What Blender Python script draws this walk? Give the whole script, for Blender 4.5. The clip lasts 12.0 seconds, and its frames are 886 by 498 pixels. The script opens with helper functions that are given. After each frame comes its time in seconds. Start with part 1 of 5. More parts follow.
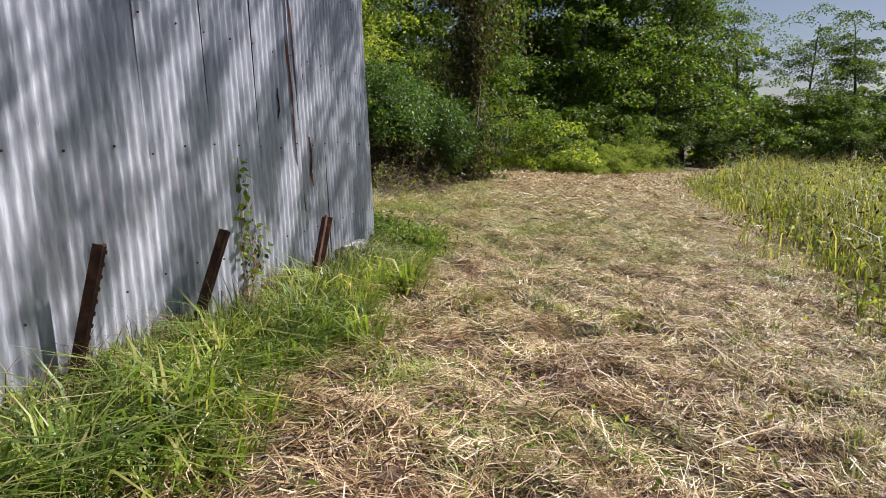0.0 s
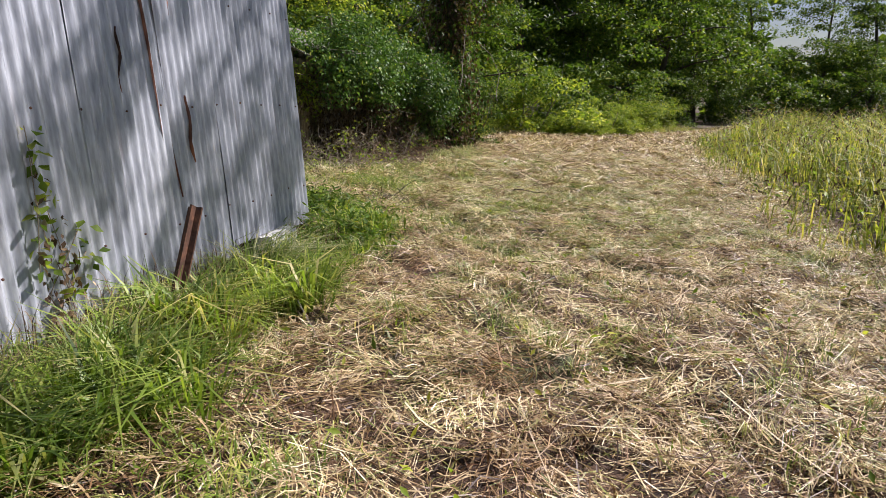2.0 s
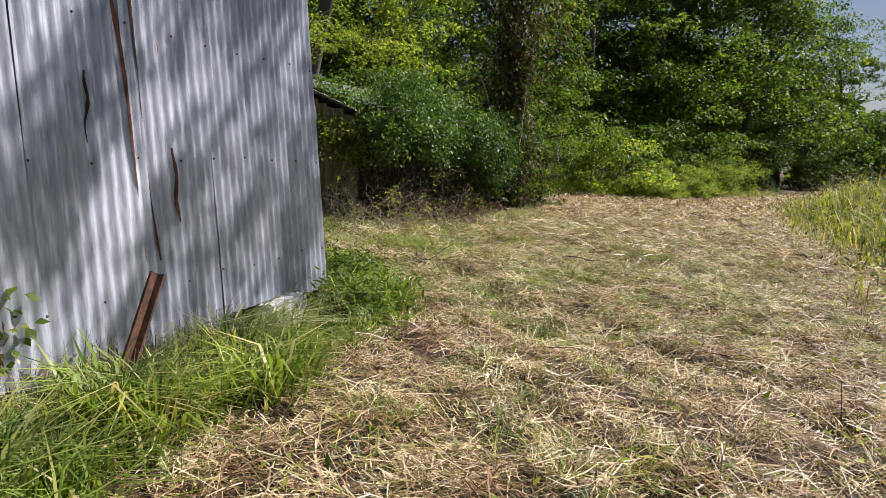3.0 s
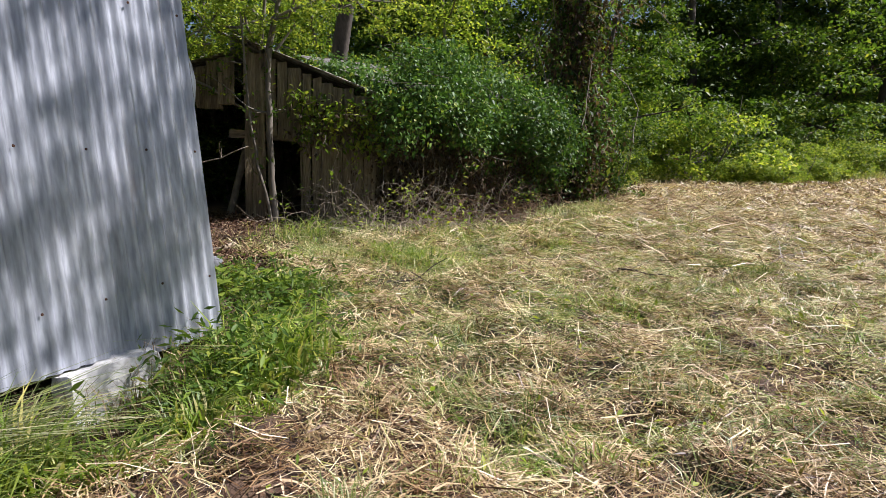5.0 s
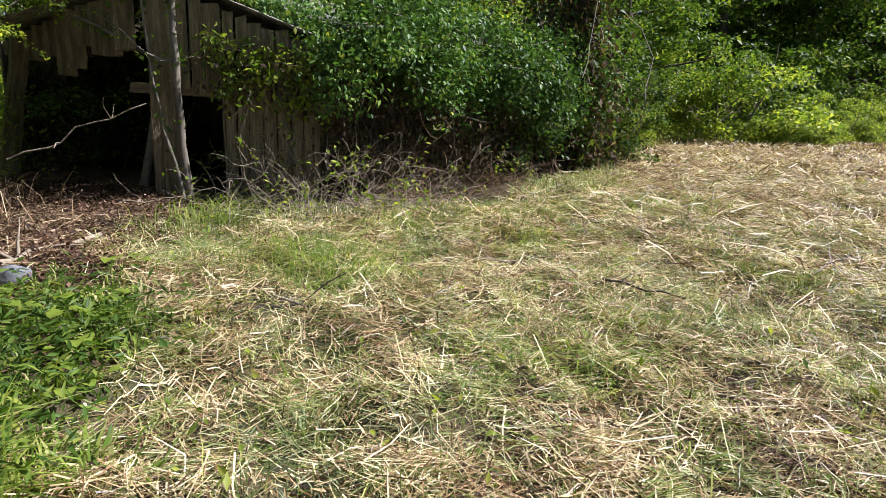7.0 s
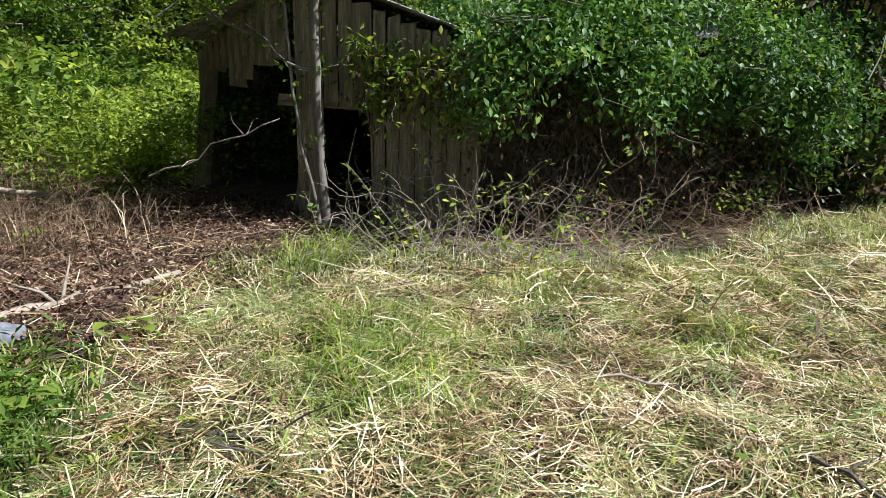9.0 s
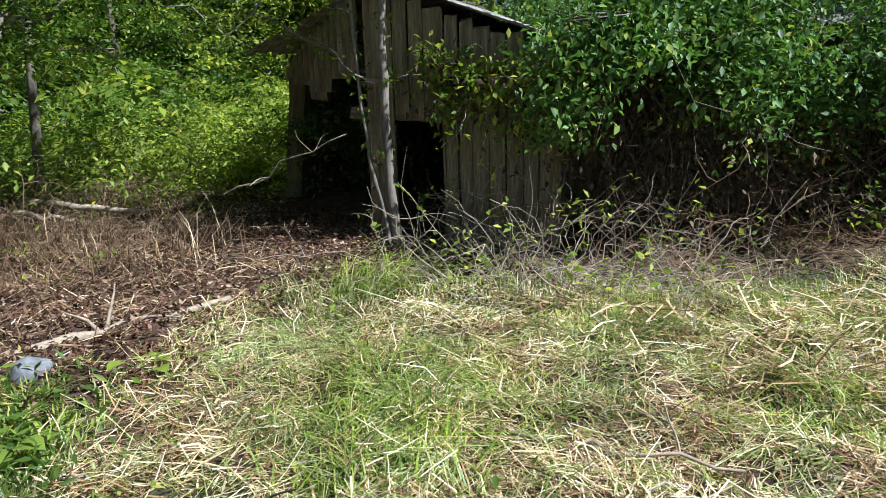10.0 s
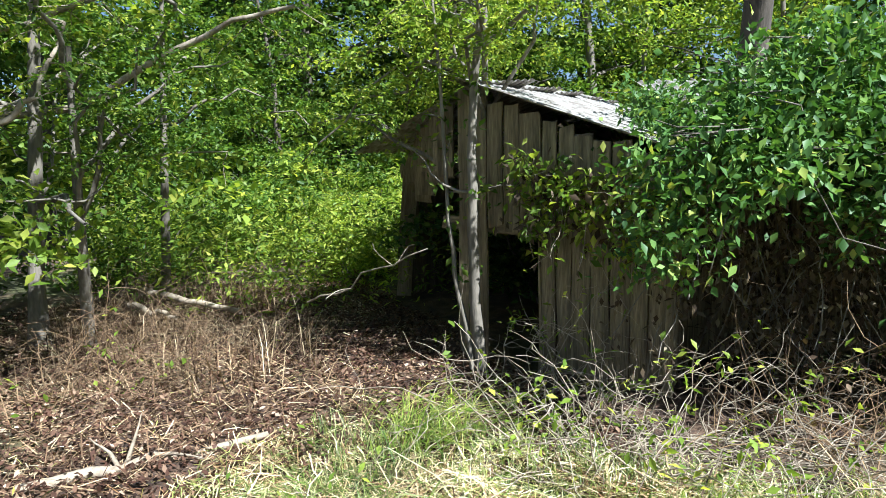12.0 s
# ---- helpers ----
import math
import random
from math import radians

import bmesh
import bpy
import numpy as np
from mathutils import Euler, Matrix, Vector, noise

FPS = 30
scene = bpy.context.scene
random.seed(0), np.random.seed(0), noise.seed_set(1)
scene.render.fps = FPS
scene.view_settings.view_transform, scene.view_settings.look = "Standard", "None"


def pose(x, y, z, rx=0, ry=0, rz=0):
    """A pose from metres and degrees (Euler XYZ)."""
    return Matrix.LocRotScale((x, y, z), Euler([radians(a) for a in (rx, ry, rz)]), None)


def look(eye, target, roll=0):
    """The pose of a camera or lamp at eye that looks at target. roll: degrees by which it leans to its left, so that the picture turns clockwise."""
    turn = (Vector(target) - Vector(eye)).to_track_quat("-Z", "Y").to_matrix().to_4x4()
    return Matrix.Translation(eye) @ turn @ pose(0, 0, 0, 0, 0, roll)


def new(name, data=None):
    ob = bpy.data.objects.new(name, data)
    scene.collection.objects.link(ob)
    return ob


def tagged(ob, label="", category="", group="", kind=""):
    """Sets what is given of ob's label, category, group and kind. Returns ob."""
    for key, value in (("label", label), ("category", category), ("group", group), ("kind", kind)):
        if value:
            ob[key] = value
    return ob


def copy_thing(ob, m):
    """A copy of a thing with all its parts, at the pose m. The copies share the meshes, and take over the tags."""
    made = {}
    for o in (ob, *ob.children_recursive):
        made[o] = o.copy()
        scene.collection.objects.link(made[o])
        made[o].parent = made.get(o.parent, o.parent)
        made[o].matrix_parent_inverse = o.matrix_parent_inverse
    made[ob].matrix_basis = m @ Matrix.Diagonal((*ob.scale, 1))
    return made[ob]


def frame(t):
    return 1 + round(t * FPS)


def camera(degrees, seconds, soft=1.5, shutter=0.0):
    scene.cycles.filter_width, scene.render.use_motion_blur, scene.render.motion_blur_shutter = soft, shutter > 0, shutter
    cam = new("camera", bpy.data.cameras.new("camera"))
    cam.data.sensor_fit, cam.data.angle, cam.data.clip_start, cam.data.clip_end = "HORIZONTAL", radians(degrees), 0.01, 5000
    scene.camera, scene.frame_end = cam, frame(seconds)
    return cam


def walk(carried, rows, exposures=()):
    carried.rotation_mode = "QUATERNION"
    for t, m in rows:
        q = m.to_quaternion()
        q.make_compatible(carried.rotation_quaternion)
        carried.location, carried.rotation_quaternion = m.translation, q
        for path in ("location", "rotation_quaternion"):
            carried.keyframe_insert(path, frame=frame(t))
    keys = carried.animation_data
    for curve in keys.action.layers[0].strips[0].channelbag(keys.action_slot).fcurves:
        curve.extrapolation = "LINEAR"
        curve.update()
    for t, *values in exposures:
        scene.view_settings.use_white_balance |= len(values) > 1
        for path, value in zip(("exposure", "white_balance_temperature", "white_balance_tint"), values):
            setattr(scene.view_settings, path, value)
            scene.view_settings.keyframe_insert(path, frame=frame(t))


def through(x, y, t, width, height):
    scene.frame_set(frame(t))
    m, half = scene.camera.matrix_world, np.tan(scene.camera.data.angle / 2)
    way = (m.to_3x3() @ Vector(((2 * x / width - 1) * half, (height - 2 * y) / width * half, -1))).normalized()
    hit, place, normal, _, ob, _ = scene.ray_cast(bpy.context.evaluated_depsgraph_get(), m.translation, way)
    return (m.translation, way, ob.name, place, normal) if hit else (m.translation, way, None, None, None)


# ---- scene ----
cam = camera(68.2, 12.0, soft=0.5)
PATH = [
    (0, (-0.982, 4.218, 1.336), (-1.000, 6.185, 0.974), 2.3),
    (0.5, (-0.841, 4.573, 1.292), (-0.845, 6.518, 0.824), 1.2),
    (1, (-0.688, 4.968, 1.306), (-0.740, 6.904, 0.808), 0.6),
    (1.5, (-0.591, 5.361, 1.266), (-0.687, 7.319, 0.868), 4.7),
    (2, (-0.475, 5.669, 1.271), (-0.520, 7.613, 0.803), 0.9),
    (2.5, (-0.320, 6.038, 1.257), (-0.564, 7.994, 0.918), 1.4),
    (3, (-0.161, 6.342, 1.251), (-0.430, 8.301, 0.953), 1.6),
    (3.2, (-0.119, 6.520, 1.238), (-0.355, 8.489, 0.982), 1.8),
    (4.8, (0.446, 8.246, 1.103), (-0.108, 10.142, 0.787), -0.2),
    (5, (0.441, 8.394, 1.158), (-0.139, 10.281, 0.835), -0.8),
    (5.5, (0.503, 8.769, 1.133), (-0.095, 10.642, 0.767), -0.7),
    (6, (0.621, 9.238, 1.171), (-0.198, 11.046, 0.924), -0.7),
    (6.5, (0.605, 9.700, 1.149), (-0.117, 11.536, 0.819), 1.7),
    (7, (0.600, 10.131, 1.196), (-0.034, 11.971, 0.736), -0.6),
    (7.5, (0.717, 10.607, 1.260), (-0.171, 12.355, 0.863), -2.8),
    (7.7, (0.711, 10.777, 1.265), (-0.317, 12.444, 0.862), -3.0),
    (9.3, (0.695, 12.068, 1.337), (-0.734, 13.387, 0.870), -1.4),
    (9.5, (0.693, 12.176, 1.370), (-0.850, 13.367, 0.923), -2.9),
    (10, (0.683, 12.486, 1.371), (-0.884, 13.645, 0.924), -3.1),
    (10.1, (0.661, 12.578, 1.378), (-0.827, 13.837, 0.930), -0.0),
    (10.5, (0.596, 12.810, 1.440), (-0.830, 14.133, 0.973), -0.2),
    (11, (0.498, 13.122, 1.481), (-1.193, 14.077, 1.003), -2.9),
    (11.5, (0.432, 13.308, 1.586), (-1.413, 14.050, 1.372), -3.0),
    (12, (0.424, 13.342, 1.620), (-1.416, 14.097, 1.412), -2.2),
]
walk(cam, [(t, look(eye, target, roll)) for t, eye, target, roll in PATH],
     exposures=[(0, 0.82, 6350, 20), (3.2, 0.82, 6300, 20), (5, 0.95, 6150, 18), (7.5, 1.14, 5950, 15), (9.5, 1.2, 5650, 11), (10.8, 1.28, 5500, 8), (11.5, 1.44, 5550, 7), (12, 1.78, 5600, 5)])

# ---- world, sun and exposure ----
SUN = Vector((0.60, 0.30, 0.742)).normalized()   # direction towards the sun
world = bpy.data.worlds.new("sky")
scene.world = world
world.use_nodes = True
wn = world.node_tree.nodes
sky = wn.new("ShaderNodeTexSky")
sky.sky_type = "NISHITA"
sky.sun_disc = False
sky.sun_elevation = math.asin(SUN.z)
sky.sun_rotation = math.atan2(SUN.x, SUN.y)
wn["Background"].inputs["Strength"].default_value = 0.037
world.node_tree.links.new(sky.outputs[0], wn["Background"].inputs["Color"])
sun_data = bpy.data.lights.new("sun", "SUN")
sun_data.energy, sun_data.angle, sun_data.color = 5.0, radians(0.6), (1.0, 0.97, 0.92)
sun = new("sun", sun_data)
sun.matrix_world = look(SUN * 60, (0, 0, 0))

rng = np.random.default_rng(7)


# ---- materials ----
def nodes_of(name):
    m = bpy.data.materials.new(name)
    m.use_nodes = True
    nt = m.node_tree
    return m, nt, nt.nodes, nt.links, nt.nodes["Principled BSDF"]


def ramp(nt, fac, stops):
    r = nt.nodes.new("ShaderNodeValToRGB")
    el = r.color_ramp.elements
    while len(el) < len(stops):
        el.new(0.5)
    for e, (p, c) in zip(el, stops):
        e.position, e.color = p, (*c, 1)
    nt.links.new(fac, r.inputs[0])
    return r.outputs[0]


def noise_tex(nt, scale, detail=4, coord="Object", stretch=None):
    tc = nt.nodes.new("ShaderNodeTexCoord")
    out = tc.outputs[coord]
    if stretch:
        mp = nt.nodes.new("ShaderNodeMapping")
        mp.inputs["Scale"].default_value = stretch
        nt.links.new(out, mp.inputs[0])
        out = mp.outputs[0]
    n = nt.nodes.new("ShaderNodeTexNoise")
    n.inputs["Scale"].default_value, n.inputs["Detail"].default_value = scale, detail
    nt.links.new(out, n.inputs["Vector"])
    return n.outputs["Fac"]


def mixed(nt, fac, a, b, mode="MIX"):
    x = nt.nodes.new("ShaderNodeMix")
    x.data_type, x.blend_type = "RGBA", mode
    if isinstance(fac, float):
        x.inputs[0].default_value = fac
    else:
        nt.links.new(fac, x.inputs[0])
    for k, v in ((6, a), (7, b)):
        if isinstance(v, tuple):
            x.inputs[k].default_value = (*v, 1)
        else:
            nt.links.new(v, x.inputs[k])
    return x.outputs[2]


def bump(nt, height, strength, bsdf, dist=0.01):
    b = nt.nodes.new("ShaderNodeBump")
    b.inputs["Strength"].default_value, b.inputs["Distance"].default_value = strength, dist
    nt.links.new(height, b.inputs["Height"])
    nt.links.new(b.outputs[0], bsdf.inputs["Normal"])


def leafy(name, stops, through=0.35, rough=0.45, gloss=0.35, low=(0.62, 0.66, 0.6), high=(1.25, 1.2, 1.05), patch_scale=0.9):
    """Thin leaves or blades: each its own tint, some light passing through."""
    m, nt, n, l, p = nodes_of(name)
    geo = n.new("ShaderNodeNewGeometry")
    col = ramp(nt, geo.outputs["Random Per Island"], stops)
    patch = ramp(nt, noise_tex(nt, patch_scale, 3), [(0.32, low), (0.68, high)])
    col = mixed(nt, 1.0, col, patch, "MULTIPLY")
    l.new(col, p.inputs["Base Color"])
    p.inputs["Roughness"].default_value = rough
    p.inputs["Specular IOR Level"].default_value = gloss
    tr = n.new("ShaderNodeBsdfTranslucent")
    warm = mixed(nt, 1.0, col, (1.25, 1.3, 0.55), "MULTIPLY")
    l.new(warm, tr.inputs["Color"])
    mx = n.new("ShaderNodeMixShader")
    mx.inputs[0].default_value = through
    l.new(p.outputs[0], mx.inputs[1])
    l.new(tr.outputs[0], mx.inputs[2])
    l.new(mx.outputs[0], n["Material Output"].inputs["Surface"])
    return m


def rough_solid(name, stops, scale, rough=0.9, stretch=None, relief=0.4, metal=0.0, fine=40.0):
    m, nt, n, l, p = nodes_of(name)
    col = ramp(nt, noise_tex(nt, scale, 6, "Object", stretch), stops)
    speck = ramp(nt, noise_tex(nt, fine, 3, "Object", stretch), [(0.3, (0.7, 0.7, 0.7)), (0.7, (1.15, 1.15, 1.15))])
    l.new(mixed(nt, 1.0, col, speck, "MULTIPLY"), p.inputs["Base Color"])
    p.inputs["Roughness"].default_value, p.inputs["Metallic"].default_value = rough, metal
    bump(nt, noise_tex(nt, fine, 5, "Object", stretch), relief, p)
    return m


LEAF_DARK = leafy("leaf_dark", [(0, (0.024, 0.052, 0.012)), (0.5, (0.055, 0.105, 0.02)), (0.85, (0.11, 0.17, 0.03)), (1, (0.19, 0.22, 0.045))], 0.45, 0.5, 0.25)
LEAF_MID = leafy("leaf_mid", [(0, (0.04, 0.085, 0.014)), (0.5, (0.085, 0.155, 0.026)), (0.9, (0.17, 0.24, 0.04)), (1, (0.29, 0.30, 0.06))], 0.44, 0.5, 0.25)
LEAF_BRIGHT = leafy("leaf_bright", [(0, (0.08, 0.14, 0.02)), (0.5, (0.205, 0.295, 0.046)), (1, (0.42, 0.44, 0.085))], 0.5, 0.5, 0.25)
LEAF_VINE = leafy("leaf_vine", [(0, (0.035, 0.085, 0.022)), (0.6, (0.09, 0.185, 0.045)), (0.93, (0.17, 0.27, 0.065)), (1, (0.34, 0.35, 0.08))], 0.32, 0.5, 0.3)
LEAF_BROWN = leafy("leaf_brown", [(0, (0.04, 0.025, 0.018)), (0.6, (0.085, 0.056, 0.038)), (0.9, (0.17, 0.125, 0.085)), (1, (0.34, 0.28, 0.21))], 0.25, 0.7, 0.2)
LITTER = leafy("leaf_litter", [(0, (0.028, 0.016, 0.011)), (0.35, (0.075, 0.038, 0.026)), (0.7, (0.14, 0.082, 0.055)), (0.92, (0.25, 0.175, 0.12)), (1, (0.5, 0.41, 0.32))], 0.12, 0.7, 0.2, (0.5, 0.42, 0.38), (1.15, 1.1, 1.05), 1.8)
GRASS_GREEN = leafy("grass_green", [(0, (0.07, 0.13, 0.02)), (0.4, (0.20, 0.31, 0.045)), (0.75, (0.33, 0.42, 0.08)), (0.86, (0.46, 0.46, 0.16)), (1, (0.62, 0.55, 0.3))], 0.42, 0.45, 0.4, (0.5, 0.56, 0.5), (1.25, 1.15, 1.0), 2.2)
GRASS_FIELD = leafy("grass_field", [(0, (0.10, 0.14, 0.026)), (0.5, (0.24, 0.27, 0.055)), (0.8, (0.40, 0.38, 0.11)), (1, (0.56, 0.48, 0.22))], 0.42, 0.5, 0.3, (0.5, 0.58, 0.5), (1.3, 1.2, 1.05), 0.7)
HAY = leafy("hay", [(0, (0.045, 0.025, 0.015)), (0.18, (0.16, 0.09, 0.048)), (0.36, (0.36, 0.25, 0.14)), (0.58, (0.62, 0.52, 0.32)), (0.78, (0.78, 0.70, 0.48)), (0.88, (0.88, 0.82, 0.64)), (0.91, (0.20, 0.25, 0.06)), (1, (0.36, 0.38, 0.12))], 0.14, 0.45, 0.45, (0.55, 0.41, 0.32), (1.28, 1.25, 1.18), 2.3)
HAY_GREEN = leafy("hay_green", [(0, (0.07, 0.12, 0.022)), (0.4, (0.19, 0.26, 0.06)), (0.7, (0.40, 0.42, 0.19)), (0.9, (0.66, 0.63, 0.42)), (1, (0.82, 0.79, 0.6))], 0.35, 0.45, 0.4, (0.55, 0.6, 0.5), (1.2, 1.15, 1.1), 1.5)
DEAD_STEM = leafy("dead_stem", [(0, (0.05, 0.03, 0.022)), (0.5, (0.15, 0.095, 0.062)), (0.85, (0.30, 0.21, 0.14)), (1, (0.5, 0.41, 0.3))], 0.1, 0.8, 0.2)
BARK = rough_solid("bark", [(0.3, (0.10, 0.085, 0.065)), (0.7, (0.23, 0.20, 0.16))], 6, 0.95, (1, 1, 0.25), 0.8)
BARK_DARK = rough_solid("bark_dark", [(0.3, (0.045, 0.036, 0.028)), (0.7, (0.11, 0.09, 0.07))], 6, 0.95, (1, 1, 0.25), 0.8)
TWIG = rough_solid("twig", [(0.3, (0.16, 0.12, 0.085)), (0.7, (0.40, 0.335, 0.25))], 8, 0.9)
LOGWOOD = rough_solid("log_wood", [(0.3, (0.17, 0.13, 0.09)), (0.7, (0.38, 0.31, 0.225))], 5, 0.9)
PLANK = rough_solid("weathered_plank", [(0.25, (0.06, 0.045, 0.028)), (0.5, (0.20, 0.155, 0.092)), (0.8, (0.40, 0.32, 0.195))], 5, 0.92, (3, 3, 0.25), 0.9)
RUST = rough_solid("rusted_steel", [(0.3, (0.045, 0.022, 0.014)), (0.55, (0.11, 0.05, 0.028)), (0.8, (0.20, 0.085, 0.04))], 14, 0.85, None, 0.5, 0.2)
CONCRETE = rough_solid("white_block", [(0.3, (0.58, 0.57, 0.54)), (0.7, (0.8, 0.79, 0.76))], 6, 0.9)
DARKSTONE = rough_solid("grey_stone", [(0.3, (0.09, 0.095, 0.105)), (0.7, (0.19, 0.195, 0.21))], 9, 0.9)
REDWOOD = rough_solid("red_beam", [(0.3, (0.09, 0.035, 0.022)), (0.7, (0.18, 0.07, 0.042))], 7, 0.9, (1, 1, 4))


def ground_material():
    m, nt, n, l, p = nodes_of("mown_ground")
    big = noise_tex(nt, 0.55, 4)
    mid = noise_tex(nt, 6.0, 6)
    fine = noise_tex(nt, 70.0, 4)
    straw = ramp(nt, mid, [(0.3, (0.022, 0.012, 0.008)), (0.5, (0.065, 0.036, 0.021)), (0.75, (0.16, 0.10, 0.06))])
    green = ramp(nt, mid, [(0.3, (0.03, 0.035, 0.011)), (0.7, (0.10, 0.115, 0.032))])
    mask = ramp(nt, big, [(0.5, (0, 0, 0)), (0.62, (0.8, 0.8, 0.8))])
    col = mixed(nt, mask, straw, green)
    speck = ramp(nt, fine, [(0.3, (0.55, 0.55, 0.55)), (0.7, (1.3, 1.3, 1.3))])
    l.new(mixed(nt, 1.0, col, speck, "MULTIPLY"), p.inputs["Base Color"])
    p.inputs["Roughness"].default_value = 0.95
    bump(nt, fine, 0.8, p, 0.02)
    return m


def galvanised():
    m, nt, n, l, p = nodes_of("galvanised_sheet")
    big = noise_tex(nt, 1.3, 5, "Object", (1, 1, 0.5))
    fine = noise_tex(nt, 60, 4, "Object", (1, 1, 0.15))
    col = ramp(nt, big, [(0.3, (0.36, 0.385, 0.43)), (0.55, (0.50, 0.525, 0.565)), (0.8, (0.64, 0.66, 0.685))])
    streak = ramp(nt, fine, [(0.3, (0.66, 0.66, 0.69)), (0.7, (1.14, 1.14, 1.14))])
    col = mixed(nt, 1.0, col, streak, "MULTIPLY")
    rust = ramp(nt, noise_tex(nt, 2.3, 8, "Object", (2.5, 2.5, 0.35)), [(0.66, (0, 0, 0)), (0.8, (0.5, 0.5, 0.5))])
    col = mixed(nt, rust, col, (0.30, 0.20, 0.14))
    l.new(col, p.inputs["Base Color"])
    p.inputs["Metallic"].default_value, p.inputs["Roughness"].default_value = 0.3, 0.42
    bump(nt, noise_tex(nt, 7, 5), 0.3, p, 0.012)
    return m


def rust_streak():
    m, nt, n, l, p = nodes_of("rust_streak")
    col = ramp(nt, noise_tex(nt, 7, 6, "Object", (1, 1, 0.4)), [(0.35, (0.03, 0.018, 0.014)), (0.5, (0.10, 0.035, 0.018)), (0.7, (0.34, 0.13, 0.055))])
    l.new(col, p.inputs["Base Color"])
    p.inputs["Roughness"].default_value = 0.9
    return m


GROUND = ground_material()
TIN = galvanised()
STREAK = rust_streak()
ROOFTIN = rough_solid("old_roof_tin", [(0.35, (0.13, 0.105, 0.085)), (0.5, (0.27, 0.25, 0.225)), (0.65, (0.40, 0.385, 0.36))], 7, 0.6, None, 0.3, 0.3)


# ---- builders ----
def G(x, y, z=0.0):
    """Plan place on the sloping lot: z is the height over the slope."""
    return Vector((x + 0.05 * z, y, z - 0.7 * math.tanh(x / 14)))


def gz(x, y):
    """Height of the ground: a lot that falls gently to the field, with small hummocks."""
    x, y = np.asarray(x, float), np.asarray(y, float)
    z = -0.7 * np.tanh(x / 14)
    z = z + 0.035 * np.sin(1.3 * x + 0.7 * y) * np.sin(0.9 * y - 0.4 * x + 1) + 0.02 * np.sin(3.1 * x + 1.2) * np.sin(2.7 * y)
    near = np.exp(-((x - 0.5) / 7) ** 2)
    z = z + near * (0.042 * np.sin(7.1 * x + 2.3 * np.sin(1.9 * y)) * np.sin(6.3 * y + 1.7 * np.sin(2.3 * x)) + 0.018 * np.sin(15 * x + 4 * y) * np.sin(13 * y - 5 * x))
    z = z - 0.20 * np.exp(-((x + 1.75) ** 2 / 0.15 + (y - 10.4) ** 2 / 0.6))     # hollow at the block
    z = z - 0.16 * np.exp(-((x + 1.5) ** 2 / 0.5 + (y - 17.0) ** 2 / 0.5))       # ditch by the shed
    z = z + 0.10 * np.exp(-((x + 3.0) ** 2 / 1.6 + (y - 12.9) ** 2 / 0.5))
    return z


def mesh_np(name, verts, tris):
    me = bpy.data.meshes.new(name)
    verts, tris = np.asarray(verts, np.float32), np.asarray(tris, np.int32)
    me.vertices.add(len(verts))
    me.vertices.foreach_set("co", verts.ravel())
    k = tris.shape[1]
    me.loops.add(tris.size)
    me.loops.foreach_set("vertex_index", tris.ravel())
    me.polygons.add(len(tris))
    me.polygons.foreach_set("loop_start", np.arange(len(tris), dtype=np.int32) * k)
    me.polygons.foreach_set("loop_total", np.full(len(tris), k, np.int32))
    me.update(calc_edges=True)
    return me


def part(name, data, material, parent, label=""):
    """Links a mesh (or a bmesh) as one object under a thing."""
    if isinstance(data, bmesh.types.BMesh):
        me = bpy.data.meshes.new(name)
        data.to_mesh(me)
        data.free()
        data = me
    if material and not data.materials:
        data.materials.append(material)
    ob = new(name, data)
    ob.parent = parent
    if label:
        tagged(ob, label)
    return ob


def smooth(me):
    me.polygons.foreach_set("use_smooth", np.ones(len(me.polygons), bool))
    return me


def thing(name, place, label, category, group="", kind=""):
    ob = new(name)
    ob.location = place
    ob.empty_display_size = 0.2
    bpy.context.view_layer.update()
    return tagged(ob, label, category, group, kind)


def tube_arrays(pts, radii, sides=6):
    """Verts and quads of a bent tapered tube along pts."""
    pts = np.asarray(pts, float)
    tang = np.gradient(pts, axis=0)
    tang /= np.linalg.norm(tang, axis=1)[:, None] + 1e-9
    ref = np.array([0.31, 0.95, 0.05]) if abs(tang[0][1]) < 0.8 else np.array([0.95, 0.05, 0.31])
    a = np.cross(tang, ref)
    a /= np.linalg.norm(a, axis=1)[:, None]
    b = np.cross(tang, a)
    ang = np.linspace(0, 2 * np.pi, sides, endpoint=False)
    r = np.asarray(radii, float)[:, None, None]
    v = pts[:, None, :] + r * (np.cos(ang)[None, :, None] * a[:, None, :] + np.sin(ang)[None, :, None] * b[:, None, :])
    q = []
    for i in range(len(pts) - 1):
        for k in range(sides):
            k2 = (k + 1) % sides
            q.append((i * sides + k, i * sides + k2, (i + 1) * sides + k2, (i + 1) * sides + k))
    return v.reshape(-1, 3), np.array(q)


def join_arrays(items):
    vs, fs, o = [], [], 0
    for v, f in items:
        vs.append(v)
        fs.append(np.asarray(f) + o)
        o += len(v)
    return np.concatenate(vs), np.concatenate(fs)


def tubes(name, items):
    v, f = join_arrays(items)
    return smooth(mesh_np(name, v, f))


def wander(start, heading, length, n=8, wobble=0.15, sag=0.0):
    """Points of a crooked line."""
    p, d = np.array(start, float), np.array(heading, float)
    d /= np.linalg.norm(d)
    out = [p.copy()]
    for i in range(n):
        d = d + rng.normal(0, wobble, 3) + np.array([0, 0, -sag])
        d /= np.linalg.norm(d)
        p = p + d * length / n
        out.append(p.copy())
    return np.array(out)


